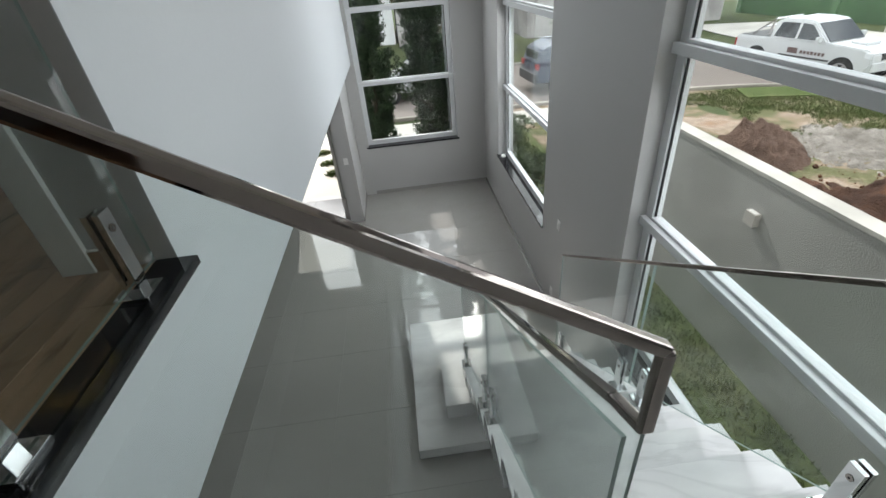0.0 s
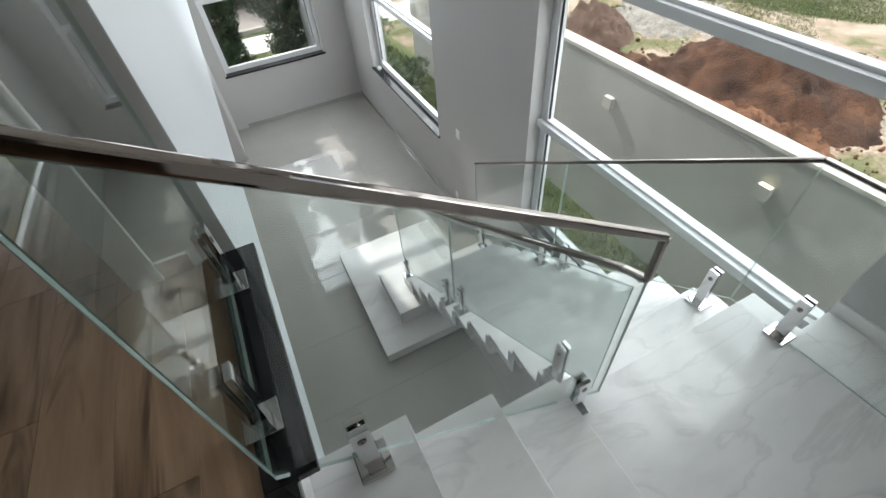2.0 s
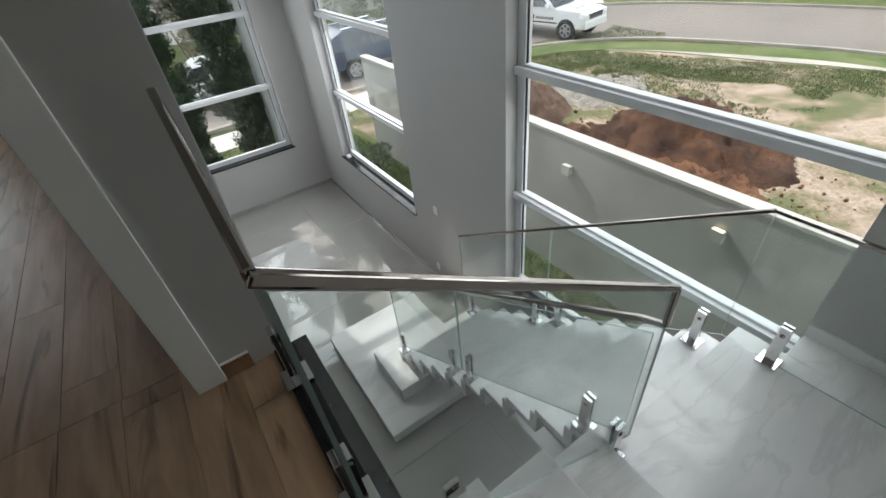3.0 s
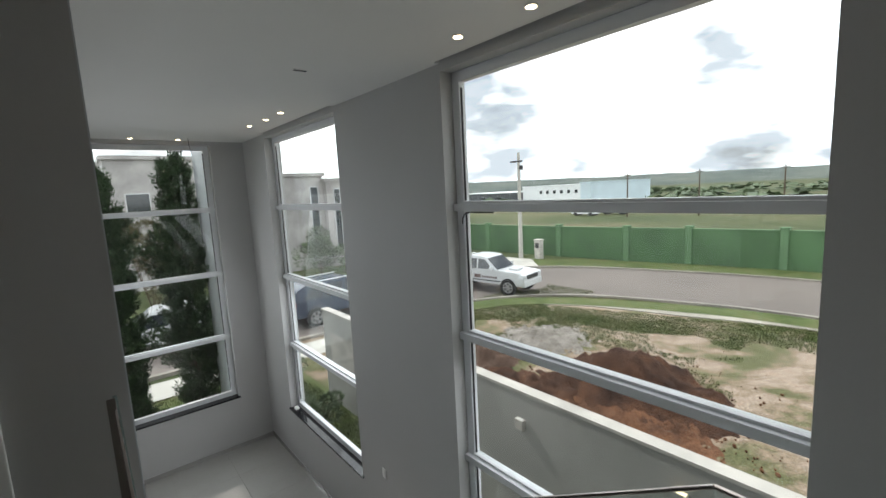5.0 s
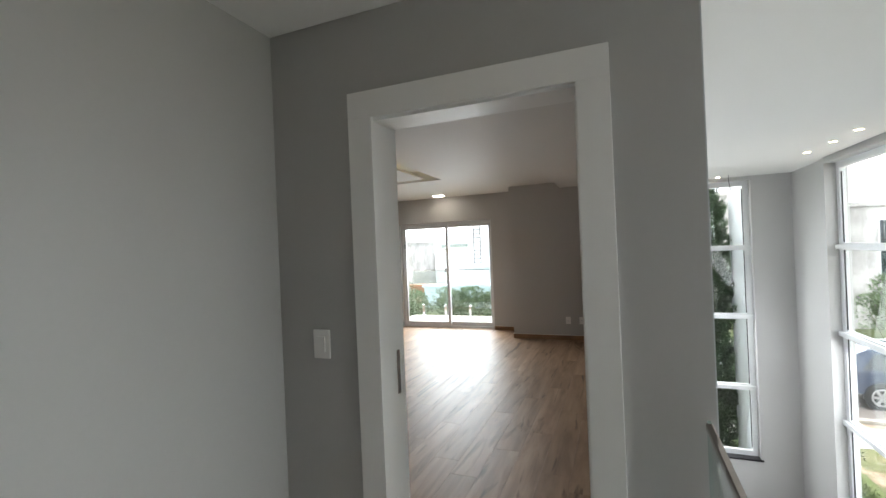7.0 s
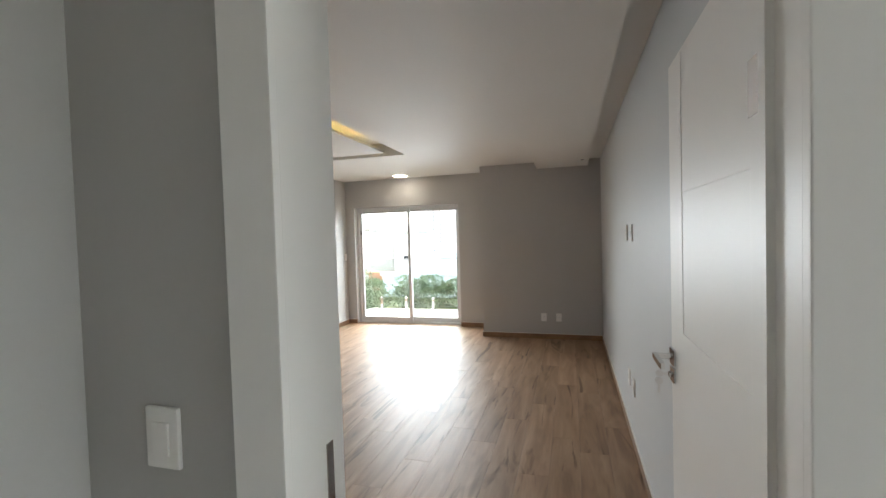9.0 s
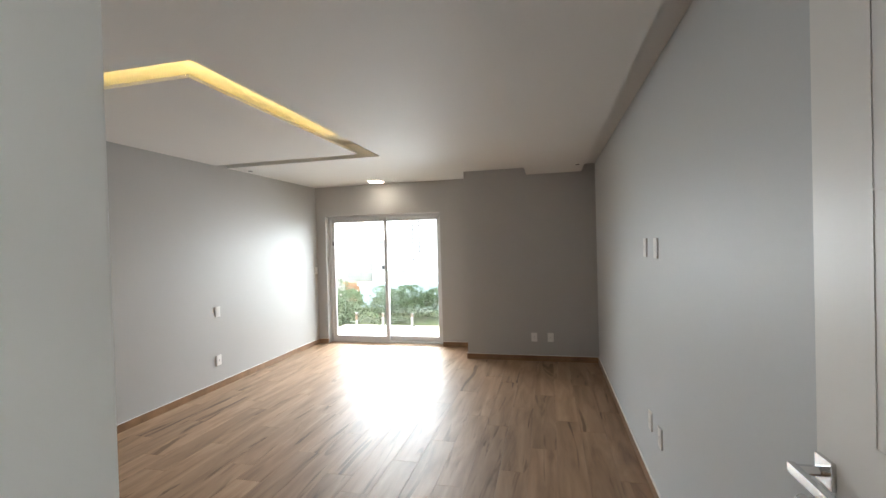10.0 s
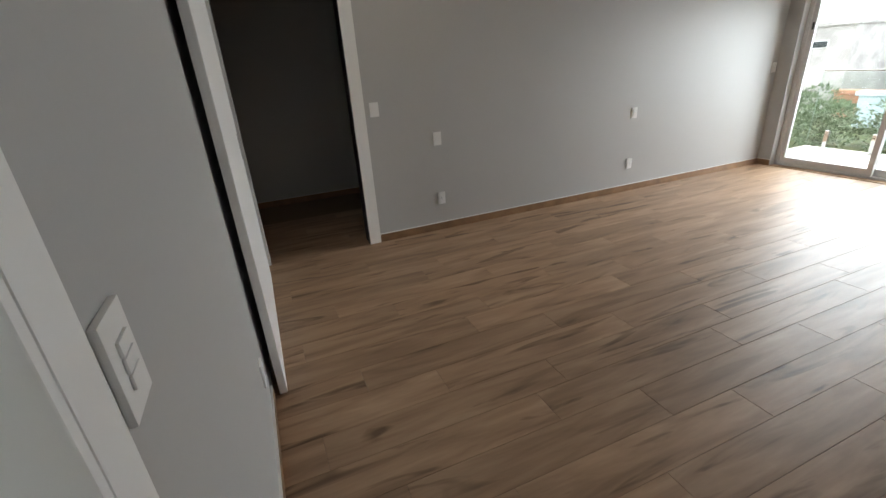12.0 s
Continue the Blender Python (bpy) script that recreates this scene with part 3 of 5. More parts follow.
def clamp(parent, x, y, z, plane, h=0.27):
    """A steel spigot: square base plate, foot block, two cheeks that hold the glass, bolt caps."""
    def put(u0, u1, d0, d1, z0, z1):
        return ((x + d0, y + u0, z + z0), (x + d1, y + u1, z + z1)) if plane == "x" else ((x + u0, y + d0, z + z0), (x + u1, y + d1, z + z1))
    c = part("clamp", boxes(put(-0.026, 0.026, -0.024, -0.006, 0.045, h), put(-0.026, 0.026, 0.006, 0.024, 0.045, h), put(-0.023, 0.023, -0.021, 0.021, 0.010, 0.06), bevel=0.0025), CHROME, parent, "polished steel glass clamp")
    part("base_plate", boxes(put(-0.05, 0.05, -0.05, 0.05, 0.0, 0.013), bevel=0.003), CHROME, c)
    d = Vector((1, 0, 0)) if plane == "x" else Vector((0, 1, 0))
    for zz in (h - 0.05,):
        p = Vector((x, y, z + zz))
        bm = bmesh.new()
        tube(bm, p - d * 0.0265, p + d * 0.0265, 0.012, 16)
        part("bolt", bm, STEEL, c)
        bm = bmesh.new()
        tube(bm, p - d * 0.0272, p + d * 0.0272, 0.004, 8)
        part("bolt_socket", bm, DARKPLASTIC, c)
    return c


def rail(parent, pts, w=0.019, h=0.020):
    bm = bmesh.new()
    for a, b in zip(pts, pts[1:]):
        bar(bm, a, b, w, h, 0.005)
    return part("handrail", bm, STEEL, parent, "polished stainless steel handrail")


def step_top(y):
    k = min(10, max(0, math.floor((y - Y0) / GOING) + 1))
    return -0.72 - RISE * k


# gallery guard along the granite edge
g = thing("glass_guard", (-0.63, -0.45, 0.0), "clear glass guard with steel clamps and handrail on black granite", "railing")
pane_poly("glass_pane", "x", -0.63, [(-0.875, 0.05), (-0.06, 0.05), (-0.06, 1.05), (-0.875, 0.985)], g)
rail(g, [(-0.635, -0.885, 1.003), (-0.64, -0.13, 1.06)], 0.019, 0.019)
for y in (-0.72, -0.185):
    clamp(g, -0.63, y, 0.012, "x")
# upper flight guard
g = thing("glass_guard", (-0.1, -0.88, -0.36), "clear glass guard sloping down the upper flight", "railing")
pane_poly("glass_pane", "y", -0.885, [(-0.625, 0.03), (0.535, -0.69), (0.535, 0.25), (-0.625, 0.975)], g)
rail(g, [(-0.64, -0.885, 1.003), (0.535, -0.885, 0.262), (0.535, -0.885, 0.075)], 0.021, 0.022)
for x, z in ((-0.41, -0.18), (0.40, -0.72)):
    clamp(g, x, -0.885, z, "y")
# lower flight, open side
g = thing("glass_guard", (0.50, 0.4, -1.8), "clear glass guard on the open side of the lower flight", "railing")
slope = (-1.50 - 0.04) / (1.74 + 0.80)
for u0, u1 in ((-0.86, 0.50), (0.51, 1.74)):
    top = [min(0.05, 0.04 + slope * (u + 0.80)) - 0.03 for u in (u0, u1)]
    bot = [-0.72 - RISE / GOING * (u - Y0) + 0.04 for u in (u0, u1)]
    pane_poly("glass_pane", "x", 0.52, [(u0, bot[0]), (u1, bot[1]), (u1, top[1]), (u0, top[0])], g)
rail(g, [(0.535, -0.885, 0.075), (0.525, -0.80, 0.05), (0.52, 1.74, -1.50)], 0.022, 0.022)
for y in (-0.66, 0.39, 0.65, 1.70):
    clamp(g, 0.52, y, step_top(y), "x")
# lower flight, window side
g = thing("glass_guard", (1.46, 0.4, -1.8), "clear glass guard on the window side of the stair", "railing")
slope = (-1.50 - 0.118) / (1.81 + 0.805)
tops = lambda u: 0.105 + slope * max(0.0, u + 0.805)
bots = lambda u: -0.68 if u < Y0 else -0.72 - RISE / GOING * (u - Y0) + 0.04
for u0, u1 in ((-1.98, -0.81), (-0.805, 0.50), (0.51, 1.80)):
    pane_poly("glass_pane", "x", 1.46, [(u0, bots(u0)), (u1, bots(u1)), (u1, tops(u1)), (u0, tops(u0))], g)
rail(g, [(1.46, -1.98, 0.118), (1.46, -0.805, 0.118), (1.46, 1.81, -1.50)], 0.022, 0.020)
for y in (-1.06, -0.685, 0.36, 0.62, 1.66):
    clamp(g, 1.46, y, step_top(y), "x")

# ---- bedroom door, casings, skirting ----
def casing(parent, axis, at, lo, hi, top, w=0.093, out=0.018, face=-1):
    """A flat lacquered casing round an opening, on the side that face names."""
    d0, d1 = (at - out, at + 0.002) if face < 0 else (at - 0.002, at + out)
    def put(u0, u1, z0, z1):
        return ((u0, d0, z0), (u1, d1, z1)) if axis == "y" else ((d0, u0, z0), (d1, u1, z1))
    part("casing", boxes(put(lo - w, lo, 0.0, top), bevel=0.003), TRIM, parent)
    part("casing", boxes(put(hi, hi + w, 0.0, top), bevel=0.003), TRIM, parent)
    part("casing", boxes(put(lo - w, hi + w, top, top + w), bevel=0.003), TRIM, parent)


df = thing("door_frame", ((DOOR_L + DOOR_R) / 2, 0.075, 0.0), "white lacquered door frame with flat casings", "door frame", kind="structure")
casing(df, "y", 0.0, DOOR_L + 0.012, DOOR_R - 0.012, DOOR_T, w=0.105, face=-1)
casing(df, "y", 0.15, DOOR_L, DOOR_R, DOOR_T, w=0.065, out=0.032, face=1)
part("jamb", boxes(((DOOR_L - 0.018, 0.0, 0.0), (DOOR_L + 0.012, 0.18, DOOR_T + 0.01)), bevel=0.002), TRIM, df)
part("jamb", boxes(((DOOR_R - 0.012, 0.0, 0.0), (DOOR_R + 0.018, 0.165, DOOR_T + 0.01)), bevel=0.002), TRIM, df)
part("lintel", boxes(((DOOR_L - 0.0, 0.0, DOOR_T - 0.012), (DOOR_R + 0.0, 0.15, DOOR_T + 0.015)), bevel=0.002), TRIM, df)
part("stop", boxes(((DOOR_R - 0.024, 0.075, 0.0), (DOOR_R - 0.012, 0.10, DOOR_T - 0.012))), TRIM, df)
part("strike_plate", boxes(((DOOR_L + 0.011, 0.112, 0.98), (DOOR_L + 0.0145, 0.135, 1.16)), bevel=0.001), STEEL, df, "steel strike plate")

# the open leaf, along the east wall
LX0, LX1, LY0, LY1 = -0.915, -0.878, 0.185, 0.965
leaf = thing("bedroom_door", (LX0, LY0, 0.008), "open white lacquered door leaf with incised lines", "door")
part("leaf", boxes(((LX0, LY0, 0.008), (LX1, LY1, 2.10)), bevel=0.002), TRIM, leaf)
# incised lines laid on as thin raised white strips, standing in for their glint
for a, b in (((0.80, 1.255), (0.80, 2.09)), ((0.80, 1.68), (0.19, 1.68)), ((0.80, 1.255), (0.19, 1.255)), ((0.80, 0.02), (0.80, 0.72)), ((0.80, 0.72), (0.19, 0.72))):
    bm = bmesh.new()
    bar(bm, (LX0 - 0.0005, a[0], a[1]), (LX0 - 0.0005, b[0], b[1]), 0.003, 0.004, 0.0) if a[0] != b[0] else box_bm(bm, (LX0 - 0.0015, a[0] - 0.002, a[1]), (LX0 + 0.001, a[0] + 0.002, b[1]))
    part("groove", bm, PLASTIC, leaf)
hb = bmesh.new()
box_bm(hb, (LX0 - 0.009, 0.903, 1.125), (LX0, 0.957, 1.179), 0.003)
tube(hb, (LX0 - 0.009, 0.93, 1.152), (LX0 - 0.052, 0.93, 1.152), 0.010, 14)
box_bm(hb, (LX0 - 0.064, 0.81, 1.142), (LX0 - 0.050, 0.942, 1.162), 0.003)
part("door_handle", hb, CHROME, leaf, "chrome lever handle on a square rose")
kb = bmesh.new()
box_bm(kb, (LX0 - 0.008, 0.905, 1.068), (LX0, 0.955, 1.118), 0.003)
tube(kb, (LX0 - 0.008, 0.93, 1.093), (LX0 - 0.017, 0.93, 1.093), 0.009, 14)
key = part("lock", kb, CHROME, leaf, "chrome lock rose")
kb = bmesh.new()
box_bm(kb, (LX0 - 0.040, 0.929, 1.089), (LX0 - 0.017, 0.931, 1.097))
tube(kb, (LX0 - 0.044, 0.9285, 1.093), (LX0 - 0.044, 0.9315, 1.093), 0.011, 16)
tube(kb, (LX0 - 0.046, 0.9285, 1.068), (LX0 - 0.046, 0.9315, 1.068), 0.012, 16)
box_bm(kb, (LX0 - 0.049, 0.929, 1.028), (LX0 - 0.043, 0.931, 1.060))
part("key", kb, CHROME, key, "keys hanging from the lock")
for z in (0.25, 1.05, 1.79):
    hb = bmesh.new()
    tube(hb, (LX0 - 0.006, 0.172, z - 0.045), (LX0 - 0.006, 0.172, z + 0.045), 0.007, 12)
    box_bm(hb, (LX0 - 0.002, 0.172, z - 0.045), (LX0 + 0.001, 0.215, z + 0.045), 0.001)
    box_bm(hb, (DOOR_R - 0.014, 0.12, z - 0.045), (DOOR_R - 0.011, 0.168, z + 0.045), 0.001)
    part("hinge", hb, CHROME, leaf, "steel butt hinge")

# closet doorway in the west wall
cf = thing("door_frame", (XW_BED, 0.75, 0.0), "white lacquered frame of the dark closet doorway", "door frame", kind="structure")
part("casing", boxes(((XW_BED - 0.002, 1.13, 0.0), (XW_BED + 0.02, 1.235, 2.09)), bevel=0.003), TRIM, cf)
part("casing", boxes(((XW_BED - 0.002, 0.215, 0.0), (XW_BED + 0.02, 0.24, 2.09)), bevel=0.003), TRIM, cf)
part("casing", boxes(((XW_BED - 0.002, 0.215, 2.09), (XW_BED + 0.02, 1.235, 2.185)), bevel=0.003), TRIM, cf)
part("jamb", boxes(((XW_BED - 0.15, 0.225, 0.0), (XW_BED, 0.24, 2.09))), TRIM, cf)
part("jamb", boxes(((XW_BED - 0.15, 1.13, 0.0), (XW_BED, 1.145, 2.09))), TRIM, cf)
part("lintel", boxes(((XW_BED - 0.15, 0.24, 2.075), (XW_BED, 1.13, 2.09))), TRIM, cf)
part("strike_plate", boxes(((XW_BED - 0.09, 0.2405, 1.0), (XW_BED - 0.06, 0.243, 1.2))), STEEL, cf, "steel strike plate")
# sliding leaf hung along the south wall
sl = thing("sliding_door", (-4.2, 0.2, 0.0), "white sliding door leaf hung clear of the wall", "door")
part("leaf", boxes(((-4.95, 0.185, 0.006), (-3.395, 0.225, 2.2)), bevel=0.003), TRIM, sl)
part("edge_trim", boxes(((-3.395, 0.188, 0.006), (-3.385, 0.222, 2.2))), TRIM, sl)
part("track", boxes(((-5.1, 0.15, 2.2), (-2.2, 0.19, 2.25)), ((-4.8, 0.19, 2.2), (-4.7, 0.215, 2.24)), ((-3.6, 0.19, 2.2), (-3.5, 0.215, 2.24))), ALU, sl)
part("pull", boxes(((-4.9, 0.2245, 0.98), (-4.87, 0.227, 1.16)), bevel=0.001), STEEL, sl, "steel flush pull")


def skirting(name, runs, label="wood-look tile skirting with a pale top edge"):
    for lo, hi in runs:
        s = tagged(part("baseboard", boxes((lo, hi), bevel=0.002), SKIRT), label, "baseboard", kind="structure")
        part("top_edge", boxes(((lo[0], lo[1], hi[2]), (hi[0], hi[1], hi[2] + 0.004))), PLASTIC, s)


SK = 0.075
skirting("baseboard", [((XW_BED, 1.235, 0.0), (XW_BED + 0.012, YN_BED, SK)), ((XW_BED + 0.012, YN_BED - 0.012, 0.0), (-5.03, YN_BED, SK)), ((-3.06, YN_BED - 0.012, 0.0), (XBOX, YN_BED, SK)),
                       ((XBOX - 0.012, YBOX - 0.012, 0.0), (XBOX, YN_BED - 0.012, SK)), ((XBOX, YBOX - 0.012, 0.0), (XE_BED - 0.012, YBOX, SK)), ((XE_BED - 0.012, 0.17, 0.0), (XE_BED, YBOX, SK)),
                       ((-3.38, 0.15, 0.0), (DOOR_L - 0.095, 0.162, SK)), ((-2.205, -0.012, 0.0), (DOOR_L - 0.095, 0.0, SK)), ((DOOR_R + 0.095, -0.012, 0.0), (XV - 0.15, 0.0, SK)),
                       ((-2.205, -4.05, 0.0), (-2.193, -0.012, SK)), ((-7.15, -0.45, 0.0), (-7.138, 2.6, SK))])
for lo, hi in (((XE - 0.012, 2.72, H), (XE, YN, H + 0.075)), ((XV + 0.06, YN - 0.012, H), (XE - 0.012, YN, H + 0.075)), ((-0.75, 6.0, H), (-0.738, YN, H + 0.075))):
    tagged(part("baseboard", boxes((lo, hi), bevel=0.002), PORCELAIN), "grey porcelain skirting of the stair hall", "baseboard", kind="structure")

# ---- sliding glass door to the balcony ----
sd = thing("sliding_glass_door", (-4.05, 6.72, 0.0), "white aluminium sliding glass door to the balcony", "door", kind="structure")
SY = 6.66
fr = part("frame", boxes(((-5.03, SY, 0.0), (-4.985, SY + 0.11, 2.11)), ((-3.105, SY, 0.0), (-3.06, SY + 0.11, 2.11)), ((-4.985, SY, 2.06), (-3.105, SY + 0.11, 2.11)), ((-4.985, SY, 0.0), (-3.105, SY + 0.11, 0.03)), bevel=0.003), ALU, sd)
for x0, x1, y in ((-4.985, -3.99, SY + 0.015), (-4.05, -3.105, SY + 0.06)):
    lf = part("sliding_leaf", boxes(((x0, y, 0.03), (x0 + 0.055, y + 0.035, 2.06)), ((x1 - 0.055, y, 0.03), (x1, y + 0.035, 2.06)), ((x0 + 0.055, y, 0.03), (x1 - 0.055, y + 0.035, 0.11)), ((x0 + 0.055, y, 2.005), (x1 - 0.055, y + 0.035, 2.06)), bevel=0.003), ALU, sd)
    p = part("pane", boxes(((x0 + 0.05, y + 0.014, 0.10), (x1 - 0.05, y + 0.020, 2.01))), PANE, lf)
    p.visible_shadow = False
part("lock", boxes(((-4.962, SY + 0.003, 1.62), (-4.945, SY + 0.016, 1.70)), bevel=0.003), DARKPLASTIC, sd, "small dark latch")
structure("threshold", boxes(((-5.03, YN_BED, -0.01), (-3.06, SY, 0.006)), bevel=0.002), SKIRT, "tile threshold of the balcony door", "trim")

# ---- wall plates ----
def plate(x, y, z, face, label, kind="switch", w=0.078, h=0.118, rockers=1):
    """A wall plate; face: the way it looks, as 'x+', 'x-', 'y+', 'y-'."""
    s = 1 if face[1] == "+" else -1
    def put(u0, u1, d0, d1, z0, z1):
        a, b = sorted((s * d0, s * d1))
        return ((x + a, y + u0, z + z0), (x + b, y + u1, z + z1)) if face[0] == "x" else ((x + u0, y + a, z + z0), (x + u1, y + b, z + z1))
    t = thing("light_switch" if kind == "switch" else "power_socket", (x, y, z), label, "switch" if kind == "switch" else "socket", "wall plates")
    part("plate", boxes(put(-w / 2, w / 2, 0.0, 0.010, -h / 2, h / 2), bevel=0.0035), PLASTIC, t)
    if kind == "switch":
        step = 0.066 / rockers
        for i in range(rockers):
            z0 = -0.033 + i * step
            part("rocker", boxes(put(-0.019, 0.019, 0.010, 0.0145, z0 + 0.0012, z0 + step - 0.0012), bevel=0.0015), PLASTIC, t)
    else:
        sk = part("insert", boxes(put(-0.019, 0.019, 0.010, 0.0125, -0.022, 0.022), bevel=0.001), PLASTIC, t)
        for dz in (-0.009, 0.0, 0.009):
            bm = bmesh.new()
            d = Vector((s, 0, 0)) if face[0] == "x" else Vector((0, s, 0))
            c = Vector((x, y, z + dz)) + d * 0.0125
            tube(bm, c - d * 0.001, c + d * 0.0008, 0.0026, 10)
            part("socket_hole", bm, DARKPLASTIC, sk)
    return t


plate(-1.994, 0.0, 1.20, "y-", "white switch plate beside the bedroom door", rockers=1)
plate(-1.91, 0.15, 1.225, "y+", "white three-rocker switch inside the bedroom door", w=0.085, h=0.13, rockers=3)
plate(-3.18, 0.15, 0.30, "y+", "white socket low on the bedroom wall", "socket")
plate(XW_BED, 1.32, 1.20, "x+", "white switch beside the closet doorway", rockers=1)
plate(XW_BED, 1.88, 0.89, "x+", "white switch and socket at bedside height", rockers=2)
plate(XW_BED, 1.885, 0.322, "x+", "white socket low on the bedroom wall", "socket")
plate(XW_BED, 4.257, 0.89, "x+", "white switch and socket at bedside height", rockers=1)
plate(XW_BED, 4.253, 0.325, "x+", "white socket low on the bedroom wall", "socket")
plate(XW_BED, 6.50, 1.22, "x+", "white switch near the balcony door")
plate(XE_BED, 2.98, 1.55, "x-", "white blank plate at television height", "socket")
plate(XE_BED, 2.70, 1.55, "x-", "white socket at television height", "socket")
plate(XE_BED, 2.94, 0.445, "x-", "white socket low on the bedroom wall", "socket")
plate(XE_BED, 2.69, 0.445, "x-", "white socket low on the bedroom wall", "socket")
plate(-1.637, YBOX, 0.32, "y-", "white socket on the boxed-out wall", "socket")
plate(-1.423, YBOX, 0.32, "y-", "white socket on the boxed-out wall", "socket")
plate(XE, 2.83, -1.82, "x-", "white switch on the wall between tall windows")
plate(XE, 2.93, -2.85, "x-", "white socket low on the hall wall", "socket")
plate(-0.87, 6.0, -1.95, "y-", "white two-rocker switch on the pier", rockers=2)

# ---- ceiling lamps ----
def downlight(x, y, z, r=0.045, lit=True, square=False):
    t = thing("downlight", (x, y, z), "small recessed warm downlight in a white ring" if lit else "small recessed unlit spotlight with dark opening", "lamp", "ceiling spots")
    bm = bmesh.new()
    if square:
        box_bm(bm, (x - r, y - r, z - 0.010), (x + r, y + r, z), 0.003)
        part("frame", bm, PLASTIC, t)
        part("diffuser", boxes(((x - r * 0.88, y - r * 0.88, z - 0.0135), (x + r * 0.88, y + r * 0.88, z - 0.0105))), LAMP_WHITE, t)
        return t
    tube(bm, (x, y, z - 0.006), (x, y, z), r, 24, r * 0.92)
    part("ring", bm, PLASTIC if lit else TRIM, t)
    bm = bmesh.new()
    tube(bm, (x, y, z - 0.0085), (x, y, z - 0.0062), r * 0.72, 20)
    part("bulb" if lit else "opening", bm, LAMP_WARM if lit else DARKPLASTIC, t)
    return t


for x, y in ((1.53, 0.25), (1.50, 0.86), (1.40, 4.02), (1.40, 4.57), (1.37, 5.18), (0.75, 6.95), (0.10, 6.95), (0.35, -1.2), (1.55, -0.4)):
    downlight(x, y, CEIL_VOID)
downlight(-1.35, -0.75, CEIL_HALL)
downlight(-3.97, 6.22, CEIL_BED, 0.10, square=True)
downlight(-4.0, 1.29, CEIL_BED, 0.10, square=True)
for x, y in ((-5.06, 4.75), (-5.03, 1.63)):
    downlight(x, y, CEIL_BED, 0.04, lit=False)
downlight(-1.07, 5.31, CEIL_BED - 0.095, 0.035, lit=False)
v = thing("ceiling_slot", (0.90, 2.15, CEIL_VOID), "small dark slot vent in the white ceiling", "vent")
part("frame", boxes(((0.835, 2.125, CEIL_VOID - 0.004), (0.965, 2.175, CEIL_VOID)), bevel=0.001), CEIL, v)
part("opening", boxes(((0.845, 2.132, CEIL_VOID - 0.0055), (0.955, 2.168, CEIL_VOID - 0.0042))), DARKPLASTIC, v)
bm = bmesh.new()
for a, b in (((0.86, 6.75, CEIL_VOID), (0.862, 6.75, CEIL_VOID - 0.12)), ((0.862, 6.75, CEIL_VOID - 0.12), (0.885, 6.74, CEIL_VOID - 0.26))):
    tube(bm, a, b, 0.004, 8)
tagged(part("hanging_wire", bm, DARKPLASTIC), "thin loose wire hanging from the ceiling", "wire")
bm = bmesh.new()
cable = [(1.885, 0.95, 1.343), (1.885, 1.22, 1.343), (1.89, 1.29, 1.33), (1.895, 1.325, 1.29), (1.90, 1.335, 1.24)]
for a, b in zip(cable, cable[1:]):
    tube(bm, a, b, 0.006, 8)
tagged(part("loose_cable", bm, DARKPLASTIC, smooth=True), "thin dark cable curling down under a window transom", "cable")
sc = thing("sensor_box", (1.86, 5.83, SILL + 0.022), "small white plastic box on the black granite sill", "box")
part("body", boxes(((1.825, 5.79, SILL + 0.022), (1.895, 5.87, SILL + 0.055)), bevel=0.006), PLASTIC, sc)
part("cap", boxes(((1.84, 5.805, SILL + 0.0552), (1.88, 5.855, SILL + 0.066)), bevel=0.004), PLASTIC, sc)
# light strip on the trench panel
for nm, lo, hi in (("e", (CV["x1"] - CV["w"] - 0.05, CV["y0"] + CV["w"] + 0.02, tt), (CV["x1"] - CV["w"] - 0.035, CV["y1"] - CV["w"] - 0.25, tt + 0.01)),
                   ("s", (XW_BED + 0.35, CV["y0"] + CV["w"] + 0.035, tt), (CV["x1"] - CV["w"] - 0.06, CV["y0"] + CV["w"] + 0.05, tt + 0.01))):
    tagged(part("led_strip", boxes((lo, hi)), COVE_LED), "warm yellow light strip hidden in the ceiling trench", "lamp", "trench lights")

# ---- balcony ----
structure("balcony_floor", boxes(((-5.6, 6.81, -0.2), (-2.6, 8.35, -0.03))), CONCRETE, "pale concrete balcony floor", "floor")
g = thing("balcony_guard", (-4.1, 8.25, -0.03), "clear glass balcony guard on short steel posts", "railing")
for x0, x1 in ((-5.55, -4.6), (-4.58, -3.62), (-3.60, -2.65)):
    pane_poly("glass_pane", "y", 8.25, [(x0, 0.05), (x1, 0.05), (x1, 1.06), (x0, 1.06)], g)
for x in (-5.3, -4.72, -4.1, -3.45, -2.8):
    clamp(g, x, 8.25, -0.03, "y")
rail(g, [(-5.55, 8.25, 1.075), (-2.65, 8.25, 1.075)], 0.03, 0.02)

# ---- entrance ----
ed = thing("entrance_frame", (-1.7, YN + 0.1, H), "white frame of the open entrance doorway", "door frame", kind="structure")
part("jamb", boxes(((-2.20, YN - 0.01, H), (-2.15, YN + 0.23, -0.62)), bevel=0.003), TRIM, ed)
part("jamb", boxes(((-1.28, YN - 0.01, H), (-1.23, YN + 0.23, -0.62)), bevel=0.003), TRIM, ed)
part("lintel", boxes(((-2.15, YN - 0.01, -0.67), (-1.28, YN + 0.23, -0.62)), bevel=0.003), TRIM, ed)

